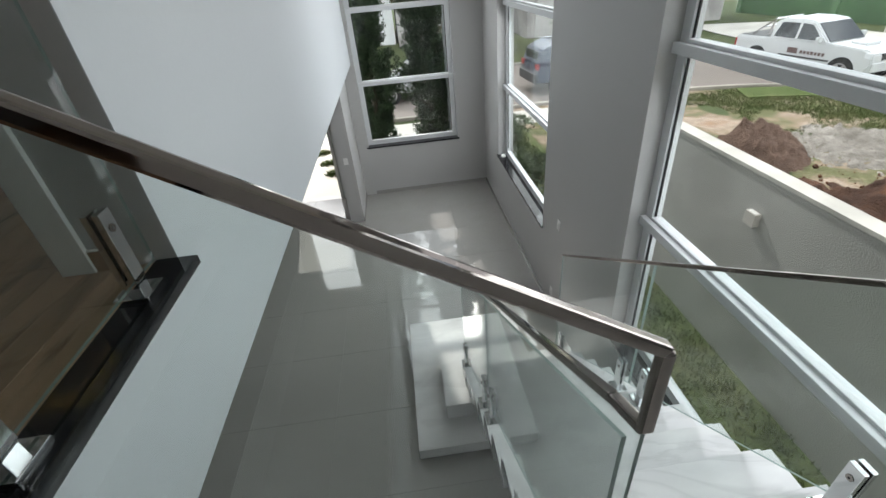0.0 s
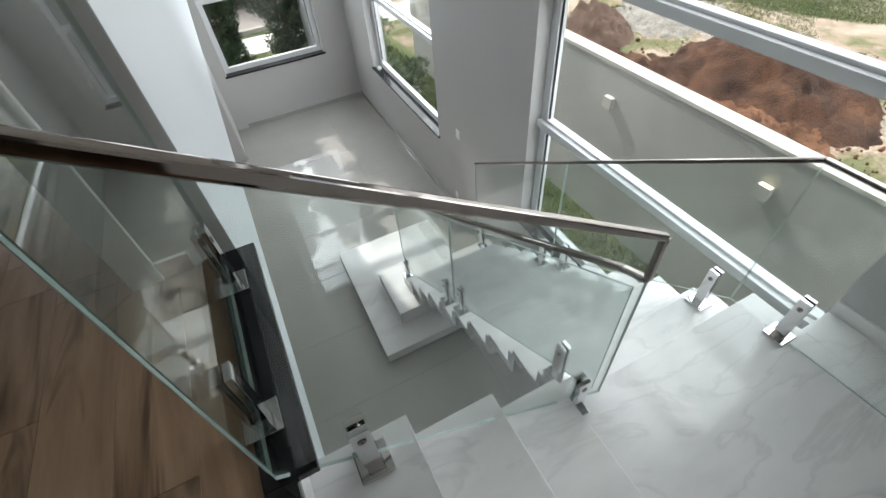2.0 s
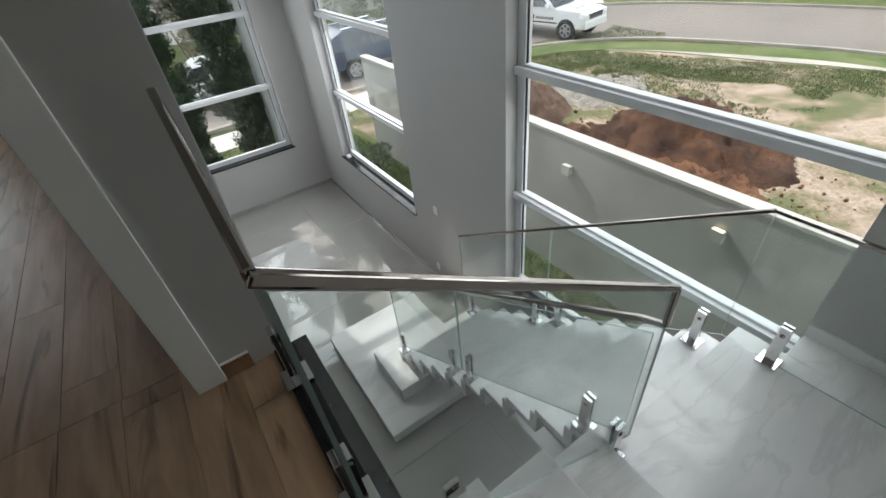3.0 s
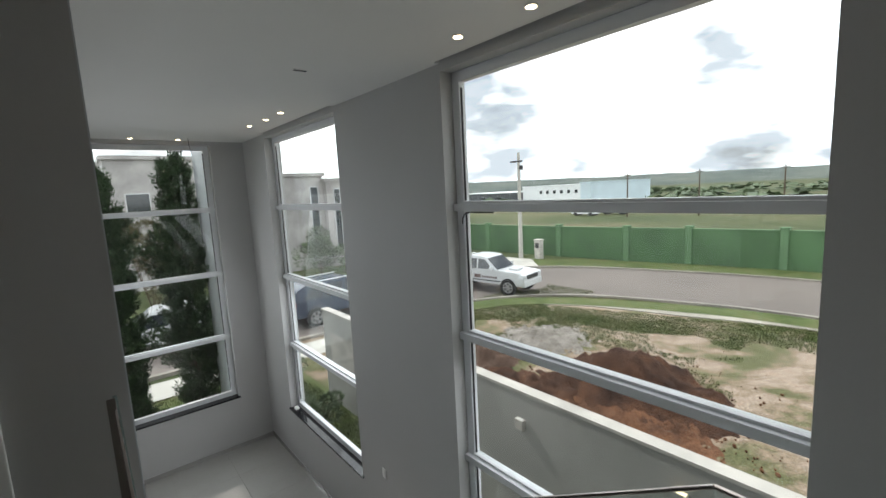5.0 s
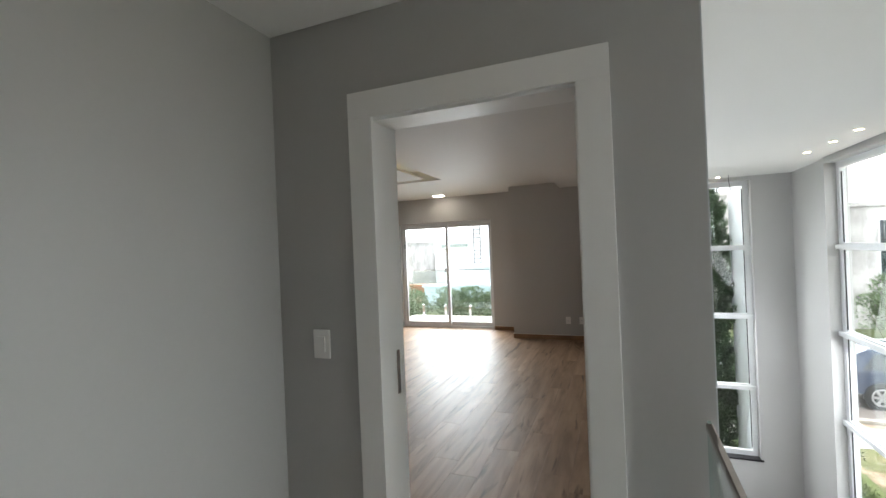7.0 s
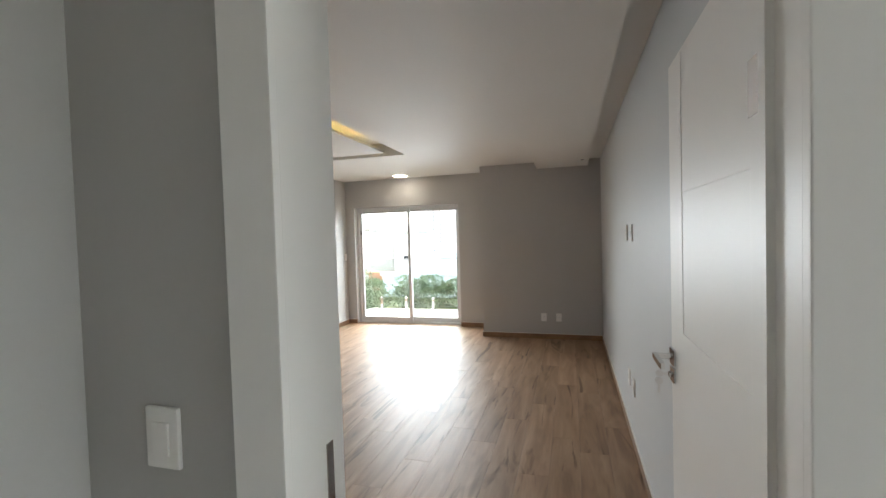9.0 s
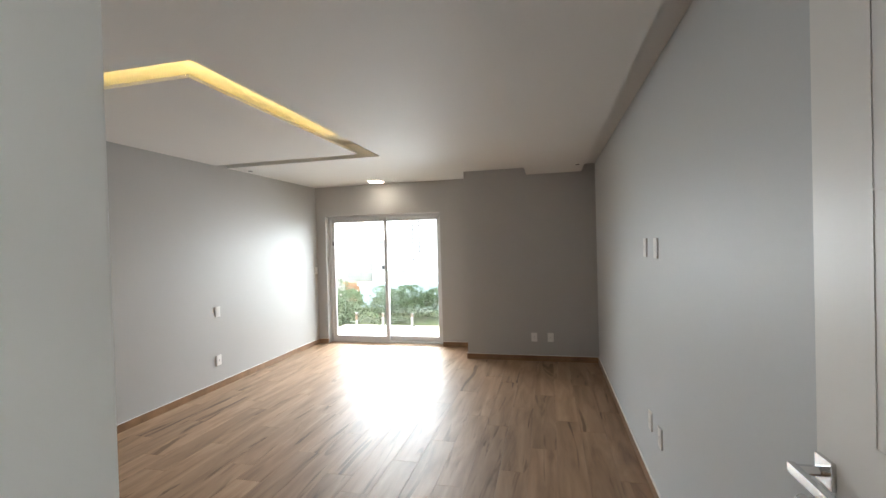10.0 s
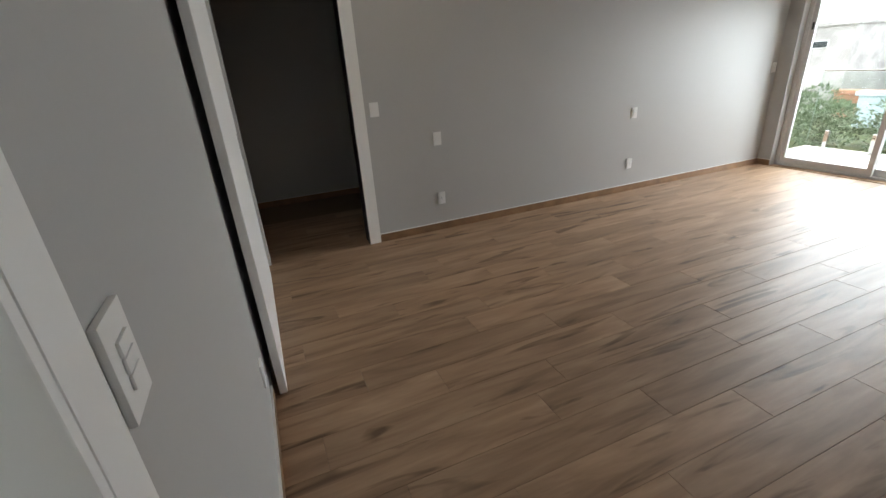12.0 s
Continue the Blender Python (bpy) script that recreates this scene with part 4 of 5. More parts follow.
# ---- outdoors ----
def sheet(name, pts, z, material, label, category, kind="structure"):
    bm = bmesh.new()
    bm.faces.new([bm.verts.new((x, y, z)) for x, y in pts])
    bmesh.ops.triangulate(bm, faces=bm.faces)
    return tagged(part(name, bm, material), label, category, kind=kind)


def strip(name, line, w, z0, z1, material, label, category, kind="structure"):
    """A band of width w that follows a line."""
    bm = bmesh.new()
    pts = [Vector((x, y, 0)) for x, y in line]
    prev = None
    for i, p in enumerate(pts):
        d = (pts[min(i + 1, len(pts) - 1)] - pts[max(i - 1, 0)]).normalized()
        n = Vector((-d.y, d.x, 0)) * (w / 2)
        ring = [bm.verts.new((p + s * n + Vector((0, 0, z)))) for s, z in ((1, z0), (1, z1), (-1, z1), (-1, z0))]
        if prev:
            for k in range(4):
                bm.faces.new((prev[k], prev[(k + 1) % 4], ring[(k + 1) % 4], ring[k]))
        else:
            bm.faces.new(ring)
        prev = ring
    bm.faces.new(prev[::-1])
    bmesh.ops.recalc_face_normals(bm, faces=bm.faces)
    return tagged(part(name, bm, material), label, category, kind=kind)


def smooth_line(pts, n=8):
    """Catmull-Rom through the points."""
    out = []
    p = [pts[0], *pts, pts[-1]]
    for i in range(1, len(p) - 2):
        for k in range(n):
            t = k / n
            out.append(tuple(0.5 * (2 * p[i][a] + (p[i + 1][a] - p[i - 1][a]) * t + (2 * p[i - 1][a] - 5 * p[i][a] + 4 * p[i + 1][a] - p[i + 2][a]) * t * t
                                    + (3 * p[i][a] - p[i - 1][a] - 3 * p[i + 1][a] + p[i + 2][a]) * t ** 3) for a in (0, 1)))
    return out + [pts[-1]]


# one sheet of ground to the horizon, sinking a little beyond the street
bm = bmesh.new()
radii = [0, 4, 8, 14, 20, 28, 40, 70, 120, 220, 400, 800, 1600, 3200]
rings = []
for r in radii:
    rings.append([bm.verts.new((r * math.cos(2 * math.pi * k / 48), r * math.sin(2 * math.pi * k / 48), GROUND - 0.01 * max(0.0, min(r, 400) - 40))) for k in range(48)])
for a, b in zip(rings[1:], rings[2:]):
    for k in range(48):
        bm.faces.new((a[k], a[(k + 1) % 48], b[(k + 1) % 48], b[k]))
bm.faces.new(rings[1])
bmesh.ops.delete(bm, geom=rings[0], context="VERTS")
bmesh.ops.recalc_face_normals(bm, faces=bm.faces)
tagged(part("ground", bm, FIELD), "grassy open ground reaching to the horizon", "ground", kind="structure")

# the vacant lot, with uneven soil
bm = bmesh.new()
NX, NY, lx0, lx1, ly0, ly1 = 60, 90, 3.72, 17.2, -30.0, 13.2
grid = []
heaps = ((9.2, 4.35, 1.9, 1.35, 0.95), (8.3, 2.6, 2.3, 1.5, 0.45), (7.3, 6.9, 1.2, 1.0, 0.75), (6.2, 1.2, 2.2, 2.0, 0.35))
for i in range(NX + 1):
    row = []
    for j in range(NY + 1):
        x, y = lx0 + (lx1 - lx0) * i / NX, ly0 + (ly1 - ly0) * (j / NY) ** 0.55
        z = GROUND + 0.004 + 0.02 * (noise.noise((x * 0.7, y * 0.7, 1.0)) + 0.5)
        row.append(bm.verts.new((x, y, z if i < NX else GROUND + 0.01)))
    grid.append(row)
for i in range(NX):
    for j in range(NY):
        bm.faces.new((grid[i][j], grid[i + 1][j], grid[i + 1][j + 1], grid[i][j + 1]))
tagged(part("lot", bm, LOT, smooth=True), "vacant lot of patchy grass, pale grit and red soil", "ground", kind="structure")


DARKSOIL = ground_mix("dark_red_soil", ((0.3, (0.035, 0.021, 0.017)), (0.5, (0.085, 0.046, 0.032)), (0.68, (0.15, 0.075, 0.045)), (0.8, (0.24, 0.15, 0.10))), 1.6, bump=1.0)
PATHSTONE = mat("worn_path_concrete", (0.31, 0.285, 0.24), 0.9, var=0.2, scale=0.8, fine=14, bump=0.3)


def heap(x, y, rx, ry, h, material, label, seed):
    """A tipped heap of soil with lumps and a soft foot."""
    bm = bmesh.new()
    n = 46
    vs = {}
    for i in range(n + 1):
        for j in range(n + 1):
            u, v = 2 * i / n - 1, 2 * j / n - 1
            r = math.hypot(u, v)
            px, py = x + u * rx * 1.3, y + v * ry * 1.3
            k = r * 1.3 + 0.28 * noise.noise((px * 1.1, py * 1.1, seed))
            z = h * max(0.0, 1 - k) ** 0.85 * (1 + 0.35 * noise.noise((px * 2.3, py * 2.3, seed + 4)))
            z += (0.12 * noise.noise((px * 4, py * 4, seed)) + 0.12 * noise.noise((px * 9, py * 9, seed)) + 0.07 * noise.noise((px * 17, py * 17, seed))) * min(1.0, max(0.0, 1.15 - k) * 3)
            vs[i, j] = bm.verts.new((px, py, GROUND - 0.03 + max(-0.05, z) + 0.05 * max(0.0, min(1.0, 2.5 * (1.0 - r)))))
    for i in range(n):
        for j in range(n):
            bm.faces.new((vs[i, j], vs[i + 1, j], vs[i + 1, j + 1], vs[i, j + 1]))
    return tagged(part("soil_heap", bm, material, smooth=True), label, "soil heap", "soil heaps")


heap(8.9, 3.4, 1.75, 2.15, 0.95, DARKSOIL, "dark red heap of tipped soil on the lot", 1.0)
heap(7.3, 2.9, 1.8, 1.9, 0.22, REDSOIL, "low spread of bright red soil", 5.0)
heap(6.9, 5.0, 1.6, 1.8, 0.30, DARKSOIL, "low lumpy red soil bank behind the wall", 9.0)
heap(8.0, 7.3, 1.2, 0.95, 0.75, BROWNSOIL, "brown heap of tipped earth", 13.0)
heap(10.4, 7.1, 1.6, 1.6, 0.09, GRAVEL, "pale spread of gravel", 17.0)
# stones and clods strewn round the heaps
random.seed(5)
bm = bmesh.new()
for _ in range(1100):
    x, y = random.gauss(7.6, 1.5), random.gauss(3.6, 1.9)
    if not 4.1 < x < 14:
        continue
    r = random.uniform(0.015, 0.02 + 0.06 * random.random() ** 2)
    bmesh.ops.create_icosphere(bm, subdivisions=1, radius=r, matrix=pose(x, y, GROUND + 0.03 + r * 0.2, random.uniform(0, 90), random.uniform(0, 90), 0) @ Matrix.Diagonal((1, random.uniform(0.6, 1), random.uniform(0.5, 0.9), 1)))
tagged(part("clods", bm, REDSOIL), "clods and stones strewn over the lot", "stones", kind="stuff")

# grass tufts on the lot and verge
def tufts(name, count, area, h, material, label, keep=lambda x, y: True, seed=1):
    random.seed(seed)
    verts, faces = [], []
    while len(faces) < count:
        x, y = random.uniform(area[0], area[1]), random.uniform(area[2], area[3])
        if not keep(x, y):
            continue
        for _ in range(4):
            a, l, w = random.uniform(0, 6.28), random.uniform(0.4, 1.0) * h, random.uniform(0.006, 0.014)
            dx, dy = math.cos(a), math.sin(a)
            bx, by = x + random.gauss(0, 0.05), y + random.gauss(0, 0.05)
            n = len(verts)
            verts += [(bx - dy * w, by + dx * w, GROUND + 0.01), (bx + dy * w, by - dx * w, GROUND + 0.01), (bx + dx * l * 0.7, by + dy * l * 0.7, GROUND + 0.03 + l * 0.7)]
            faces.append((n, n + 1, n + 2))
    me = bpy.data.meshes.new(name)
    me.from_pydata(verts, [], faces)
    me.materials.append(material)
    return tagged(new(name, me), label, "grass", kind="stuff")


patchy = lambda x, y: noise.noise((x * 0.45, y * 0.45, 3.0)) > 0.12 - 0.06 * (y - 4)
tufts("grass_tufts", 40000, (9.5, 17.0, 1.0, 12.5), 0.06, GRASS, "rough grass growing in patches on the lot", patchy, 3)
tufts("lawn_tufts", 16000, (2.2, 3.55, -4.0, 11.5), 0.09, GRASS, "ragged grass between house and boundary wall", seed=4)
tufts("north_lawn_tufts", 9000, (-0.6, 3.4, 8.0, 11.4), 0.06, GRASS, "mown grass in front of the house", seed=6)

def near_path(x, y):
    """The green band on the lot side of the footpath."""
    edge = 13.75 + (9.75 - y) * 0.37 if y < 9.75 else 13.75 - (y - 9.75) * 1.2
    return -2.6 + 1.3 * noise.noise((x * 0.6, y * 0.6, 8.0)) < x - edge < -0.1


tufts("grass_band", 50000, (8.5, 17.0, -3.0, 12.2), 0.06, GRASS, "green grass beside the footpath", near_path, 7)

# strip beside the house, lawn, paths
sheet("side_strip", [(XE + 0.26, -8), (3.6, -8), (3.6, 8.4), (XE + 0.26, 8.4)], GROUND + 0.006, GRASS, "dark soil and grass beside the house", "ground")
sheet("front_lawn", [(-0.9, YN + 0.22), (3.6, YN + 0.22), (8.0, 9.2), (8.0, 11.4), (-0.9, 11.4)], GROUND + 0.004, GRASS, "green lawn in front of the house", "ground")
structure("entrance_paving", boxes(((-6.0, YN + 0.22, H - 0.2), (-0.95, 11.4, H - 0.03))), PAVING, "cream paving before the entrance", "paving")
structure("front_pavement", boxes(((-40, 11.4, GROUND - 0.2), (8.0, 12.7, GROUND + 0.03)), bevel=0.0), CONCRETE, "pale concrete pavement along the street", "pavement")

road_line = smooth_line([(-90, 16.6), (-20, 16.6), (4, 16.6), (11, 16.2), (15.6, 14.4), (18.6, 11.2), (20.4, 6.5), (21.3, 2.0), (21.6, -8), (21.6, -18), (21.6, -40), (21.6, -90)])
strip("road", road_line, 6.6, GROUND - 0.05, GROUND + 0.02, ASPHALT, "worn brownish asphalt street curving past the house", "road")
strip("kerb", [(x, y) for x, y in smooth_line([(-90, 13.15), (-30, 13.15), (-6, 13.15), (4, 13.15), (10, 12.85), (13.5, 11.6), (15.9, 9.2), (17.3, 5.6), (18.0, 2.0), (18.3, -8), (18.3, -18), (18.3, -40), (18.3, -90)])], 0.16, GROUND - 0.05, GROUND + 0.11, KERBSTONE, "weathered concrete kerb beside the lot", "kerb")
strip("kerb", smooth_line([(-90, 20.0), (-30, 20.0), (-6, 20.0), (4, 20.0), (12, 19.5), (17.6, 17.4), (21.3, 13.6), (23.4, 8.0), (24.5, 2.6), (24.9, -8), (24.9, -18), (24.9, -40), (24.9, -90)]), 0.16, GROUND - 0.05, GROUND + 0.11, KERBSTONE, "weathered concrete kerb on the far side", "kerb")
strip("footpath", smooth_line([(14.0, 9.75), (14.95, 8.1), (15.85, 5.1), (16.8, 1.7), (17.1, -3), (17.1, -8), (17.1, -18), (17.1, -40)]), 0.56, GROUND - 0.05, GROUND + 0.045, PATHSTONE, "narrow pale concrete footpath along the lot", "pavement")
strip("verge", smooth_line([(11.0, 11.9), (13.2, 11.0), (15.0, 8.8), (16.5, 5.4), (17.3, 1.8), (17.6, -8), (17.6, -20), (17.6, -60)]), 1.1, GROUND - 0.05, GROUND + 0.05, GRASS, "green grass verge beside the kerb", "ground")
strip("verge", smooth_line([(18.5, 19.0), (22.2, 15.6), (24.6, 9.0), (25.7, 3.0), (26.2, -8), (26.2, -20), (26.2, -60)]), 2.4, GROUND - 0.05, GROUND + 0.03, GRASS, "green grass verge below the green wall", "ground")
sheet("driveway", [(16.8, 18.3), (20.6, 15.2), (22.4, 17.2), (21.5, 24), (17.5, 26)], GROUND + 0.05, CONCRETE, "pale concrete driveway apron across the street", "driveway")

# boundary wall with lamps
bw = structure("boundary_wall", boxes(((3.6, -9.0, GROUND - 0.1), (3.75, 8.46, -1.215))), RENDERED, "rough grey rendered boundary wall", "wall")
part("coping", boxes(((3.585, -9.0, -1.215), (3.765, 8.475, -1.175)), bevel=0.004), COPING, bw)
part("patch", boxes(((3.5965, 6.95, -2.6), (3.600, 8.1, -1.7)), bevel=0.0), COPING, bw, "bare plaster patch")


def wall_lamp(y, z, lit):
    t = thing("wall_lamp", (3.6, y, z), "square pale wall lamp on the boundary wall" + (" glowing warm" if lit else ""), "lamp", "boundary lamps")
    part("body", boxes(((3.53, y - 0.07, z - 0.07), (3.6, y + 0.07, z + 0.07)), bevel=0.006), COPING, t)
    part("lens", boxes(((3.54, y - 0.055, z + 0.0705), (3.59, y + 0.055, z + 0.073))), LAMP_DIM if lit else PLASTIC, t)


wall_lamp(2.2, -1.64, False)
wall_lamp(0.15, -1.61, True)

# white facade fin beside the north window
structure("facade_fin", boxes(((1.25, YN + 0.22, GROUND), (1.47, 8.75, 3.3))), LIT_AND_WHITE_WALL, "white painted facade fin beside the north window", "wall")

# green street wall
gw_line = [(23.2, 29.0), (23.9, 22.6), (24.6, 16.5), (25.3, 12.0), (26.1, 8.7), (26.8, 4.4), (27.1, 0.5), (27.3, -4), (27.4, -9), (27.4, -14)]
gw = strip("street_wall", gw_line, 0.16, GROUND - 0.2, -1.42, GREENWALL, "long green painted street wall with posts", "wall")
part_line = strip("wall_coping", gw_line, 0.22, -1.42, -1.36, GREENPOST, "green coping", "wall")
part_line.parent = gw
for key_name in ("category", "kind"):
    del part_line[key_name]
for i in range(len(gw_line) - 1):
    (x0, y0), (x1, y1) = gw_line[i], gw_line[i + 1]
    for f in (0.0,):
        x, y = x0 + (x1 - x0) * f, y0 + (y1 - y0) * f
        part("post", boxes(((x - 0.17, y - 0.17, GROUND - 0.1), (x + 0.17, y + 0.17, -1.30)), ((x - 0.21, y - 0.21, -1.30), (x + 0.21, y + 0.21, -1.22)), bevel=0.01), GREENPOST, gw)

# street furniture
pl = thing("utility_pole", (22.4, 18.1, GROUND), "tall grey concrete utility pole with cross arm", "pole")
bm = bmesh.new()
tube(bm, (22.4, 18.1, GROUND), (22.4, 18.1, 3.75), 0.16, 12, 0.09)
part("shaft", bm, CONCRETE, pl)
part("cross_arm", boxes(((22.1, 17.6, 3.1), (22.2, 18.6, 3.2)), ((22.34, 17.9, 2.6), (22.6, 18.0, 2.9))), DARKPLASTIC, pl)
mb = thing("meter_box", (23.0, 17.0, GROUND), "pale concrete meter cabinet on the verge", "cabinet")
part("body", boxes(((22.8, 16.8, GROUND), (23.2, 17.25, GROUND + 1.25)), bevel=0.01), COPING, mb)
part("cap", boxes(((22.75, 16.75, GROUND + 1.25), (23.25, 17.3, GROUND + 1.33)), bevel=0.01), COPING, mb)
part("meter_door", boxes(((22.785, 16.88, GROUND + 0.75), (22.80, 17.17, GROUND + 1.1))), DARKPLASTIC, mb)
for (x, y) in ((21.0, 60), (38, 62), (60, 30), (64, 22), (70, 14)):
    t = thing("utility_pole", (x, y, GROUND - 0.3), "distant slender power line pole", "pole", "distant poles")
    bm = bmesh.new()
    tube(bm, (x, y, GROUND - 0.3), (x, y, 2.6), 0.12, 8, 0.08)
    part("shaft", bm, BARK, t)
    part("cross_arm", boxes(((x - 0.06, y - 0.5, 2.2), (x + 0.06, y + 0.5, 2.3))), BARK, t)


# ---- buildings ----
def building(x0, x1, y0, y1, z1, material, label, wins=(), base=None, face="x-", roof=None):
    """A house block with walls, parapet and windows; wins: (u0, u1, z0, z1) on the face."""
    b = GROUND - 1.0 if base is None else base
    t = thing("building", ((x0 + x1) / 2, (y0 + y1) / 2, b), label, "building", "buildings")
    part("wall", boxes(((x0, y0, b), (x1, y1, z1))), material, t)
    part("roof", boxes(((x0 - 0.15, y0 - 0.15, z1), (x1 + 0.15, y1 + 0.15, z1 + 0.22))), roof or material, t)
    for u0, u1, z0, zt in wins:
        lo, hi = ((x0 - 0.06, u0, z0), (x0 + 0.02, u1, zt)) if face == "x-" else ((u0, y0 - 0.06, z0), (u1, y0 + 0.02, zt))
        w = part("window", boxes((lo, hi)), ALU, t)
        d = 0.05
        lo2, hi2 = ((x0 - 0.075, u0 + d, z0 + d), (x0 - 0.061, u1 - d, zt - d)) if face == "x-" else ((u0 + d, y0 - 0.075, z0 + d), (u1 - d, y0 - 0.061, zt - d))
        part("pane", boxes((lo2, hi2)), DARKGLASS, w)
    return t


DARKGLASS = mat("dark_glass", (0.02, 0.025, 0.03), 0.08, var=0.1, spec=0.8)
BRIGHT = mat("white_render_far", (0.82, 0.83, 0.84), 0.8, var=0.05, scale=0.3, fine=4)
STONE = mat("pale_stone_cladding", (0.40, 0.38, 0.37), 0.8, var=0.22, scale=0.9, fine=6, bump=0.3)
BROWNWALL = mat("brown_panel", (0.10, 0.075, 0.07), 0.7, var=0.15, scale=0.6)
BLUEWALL = mat("pale_blue_render", (0.56, 0.66, 0.72), 0.8, var=0.06, scale=0.3)
TERRA = mat("terracotta_wall", (0.42, 0.20, 0.13), 0.85, var=0.15, scale=0.6)
SLATE = mat("dark_metal_roof", (0.07, 0.075, 0.08), 0.6, var=0.1, scale=0.4)
# white warehouse beyond the field, and its neighbours
building(92, 118, 57, 76, 1.0, BRIGHT, "long low white warehouse with small dark windows", [(59 + 2.1 * k, 59.9 + 2.1 * k, -0.9, 0.0) for k in range(6)])
building(90, 119, 54.2, 57, 1.5, BLUEWALL, "narrow pale blue block beside the warehouse")
building(88, 104, 77, 96, -0.3, SLATE, "low dark shed beside the warehouse", [(80, 82, -2.2, -1.2), (86, 88, -2.2, -1.2)], roof=BRIGHT)
# houses across the street to the north
building(8.4, 12.6, 27.5, 37, 2.9, STONE, "pale stone-clad modern house across the street", [(11.6, 12.2, -2.6, 2.2)], face="y-")
building(12.6, 20.5, 27.0, 37, 2.5, STONE, "modern house with pale stone cladding and flat roof", [(13.1, 13.6, -2.4, 2.0), (17.0, 19.0, -2.6, -0.3)], face="y-")
building(15.0, 17.0, 26.4, 27.0, 0.6, BROWNWALL, "dark brown clad porch of the house", face="y-")
building(0.6, 6.4, 29.0, 40, 4.1, STONE, "tall white and grey stone house across the street", [(1.4, 2.6, 1.0, 2.2), (3.2, 5.6, -2.4, -0.4)], face="y-")
building(-4.5, 0.4, 31.0, 40, 2.6, BRIGHT, "white house with a flat parapet", [(-3.4, -1.2, -1.6, 0.2)], face="y-")
# seen through the balcony door
building(-15.2, -9.6, 40, 48, -0.3, BLUEWALL, "low pale blue building with a long wall", face="y-")
building(-16.5, -8.0, 33.0, 33.3, -1.65, BLUEWALL, "long pale blue street wall", face="y-")
wt = building(-15.0, -11.2, 41, 44, 5.0, BRIGHT, "white block with a blue water tank and ladder", face="y-")
part("tank", boxes(((-14.8, 41.0, 5.3), (-11.4, 43.8, 7.6)), bevel=0.08), BLUEWALL, wt, "pale blue water tank")
bm = bmesh.new()
for dx in (0.0, 0.7):
    tube(bm, (-14.3 + dx, 40.7, -0.2), (-14.3 + dx, 40.7, 7.8), 0.05, 6)
for k in range(18):
    tube(bm, (-14.3, 40.7, 0.1 + 0.42 * k), (-13.6, 40.7, 0.1 + 0.42 * k), 0.035, 6)
part("ladder", bm, DARKPLASTIC, wt, "dark steel ladder")
building(-24.5, -20.0, 38, 46, 2.3, STONE, "grey two storey house with small windows", [(-23.8, -23.3, 0.2, 1.3), (-22.4, -21.4, 0.9, 1.4)], face="y-")
building(-20.0, -16.5, 44, 50, 1.0, BRIGHT, "white house with a flat roof", [(-18.9, -18.3, -1.0, -0.5)], face="y-")
building(-19.5, -16.8, 36.5, 37, -1.9, TERRA, "low terracotta garden wall", face="y-")
building(-34, -26, 70, 80, 1.6, BRIGHT, "distant white house beyond the shrubs", [(-32, -30, -0.6, 0.6)], face="y-")
building(-22, -12, 75, 84, 1.0, BRIGHT, "distant white house with flat roof", [(-20, -18, -1, 0.2), (-16, -14, -1, 0.2)], face="y-")
for k, (x, y, c) in enumerate(((62, 38, BRIGHT), (65, 34.5, BRIGHT), (76, 27, BRIGHT), (79, 23, BRIGHT))):
    t = thing("parked_car", (x, y, GROUND - 0.25), "small distant pale parked car", "car", "distant cars")
    part("body", boxes(((x - 0.9, y - 2.1, GROUND), (x + 0.9, y + 2.1, GROUND + 0.75)), bevel=0.12), c, t)
    part("cabin", boxes(((x - 0.8, y - 1.2, GROUND + 0.75), (x + 0.8, y + 1.0, GROUND + 1.35)), bevel=0.2), DARKGLASS, t)
    for dy in (-1.35, 1.35):
        bm = bmesh.new()
        tube(bm, (x - 0.92, y + dy, GROUND + 0.05), (x + 0.92, y + dy, GROUND + 0.05), 0.32, 12)
        part("wheel", bm, DARKPLASTIC, t)

# ---- distance: hills and woods ----
def ridge(name, r0, height, wobble, material, label, seed, base=-9.0, a0=-100, a1=110):
    bm = bmesh.new()
    prev = None
    for k in range(221):
        a = radians(a0 + (a1 - a0) * k / 220)
        h = height(math.degrees(a)) + wobble * noise.noise((a * 9, seed, 0)) + wobble * 0.4 * noise.noise((a * 37, seed, 2))
        p = [bm.verts.new((rr * math.sin(a), rr * math.cos(a), zz)) for rr, zz in ((r0 * 0.7, base), (r0 * 0.9, base + 0.65 * (h - base)), (r0, h), (r0 * 1.1, base))]
        if prev:
            for i in range(3):
                bm.faces.new((prev[i], p[i], p[i + 1], prev[i + 1]))
        prev = p
    bmesh.ops.recalc_face_normals(bm, faces=bm.faces)
    return tagged(part(name, bm, material, smooth=True), label, "hills", kind="structure")


# distance haze is mixed into both colours, paler and bluer on the far ridge
HAZY_HILL = ground_mix("hazy_hill", ((0.3, (0.07, 0.09, 0.085)), (0.5, (0.11, 0.13, 0.115)), (0.7, (0.16, 0.17, 0.145))), 0.012, bump=0.0)
HAZY_HILL_FAR = ground_mix("hazy_far_hill", ((0.3, (0.15, 0.20, 0.22)), (0.7, (0.22, 0.26, 0.27))), 0.006, bump=0.0)
ridge("hills", 900, lambda a: 14 - 0.10 * max(0.0, a - 35) ** 1.05, 3.0, HAZY_HILL, "low green hills beyond the town, greyed by painted haze", 1.0)
ridge("far_hills", 2400, lambda a: 24, 5.0, HAZY_HILL_FAR, "hills on the horizon with pale blue haze in their colour", 4.0)
random.seed(21)
verts, faces = [], []
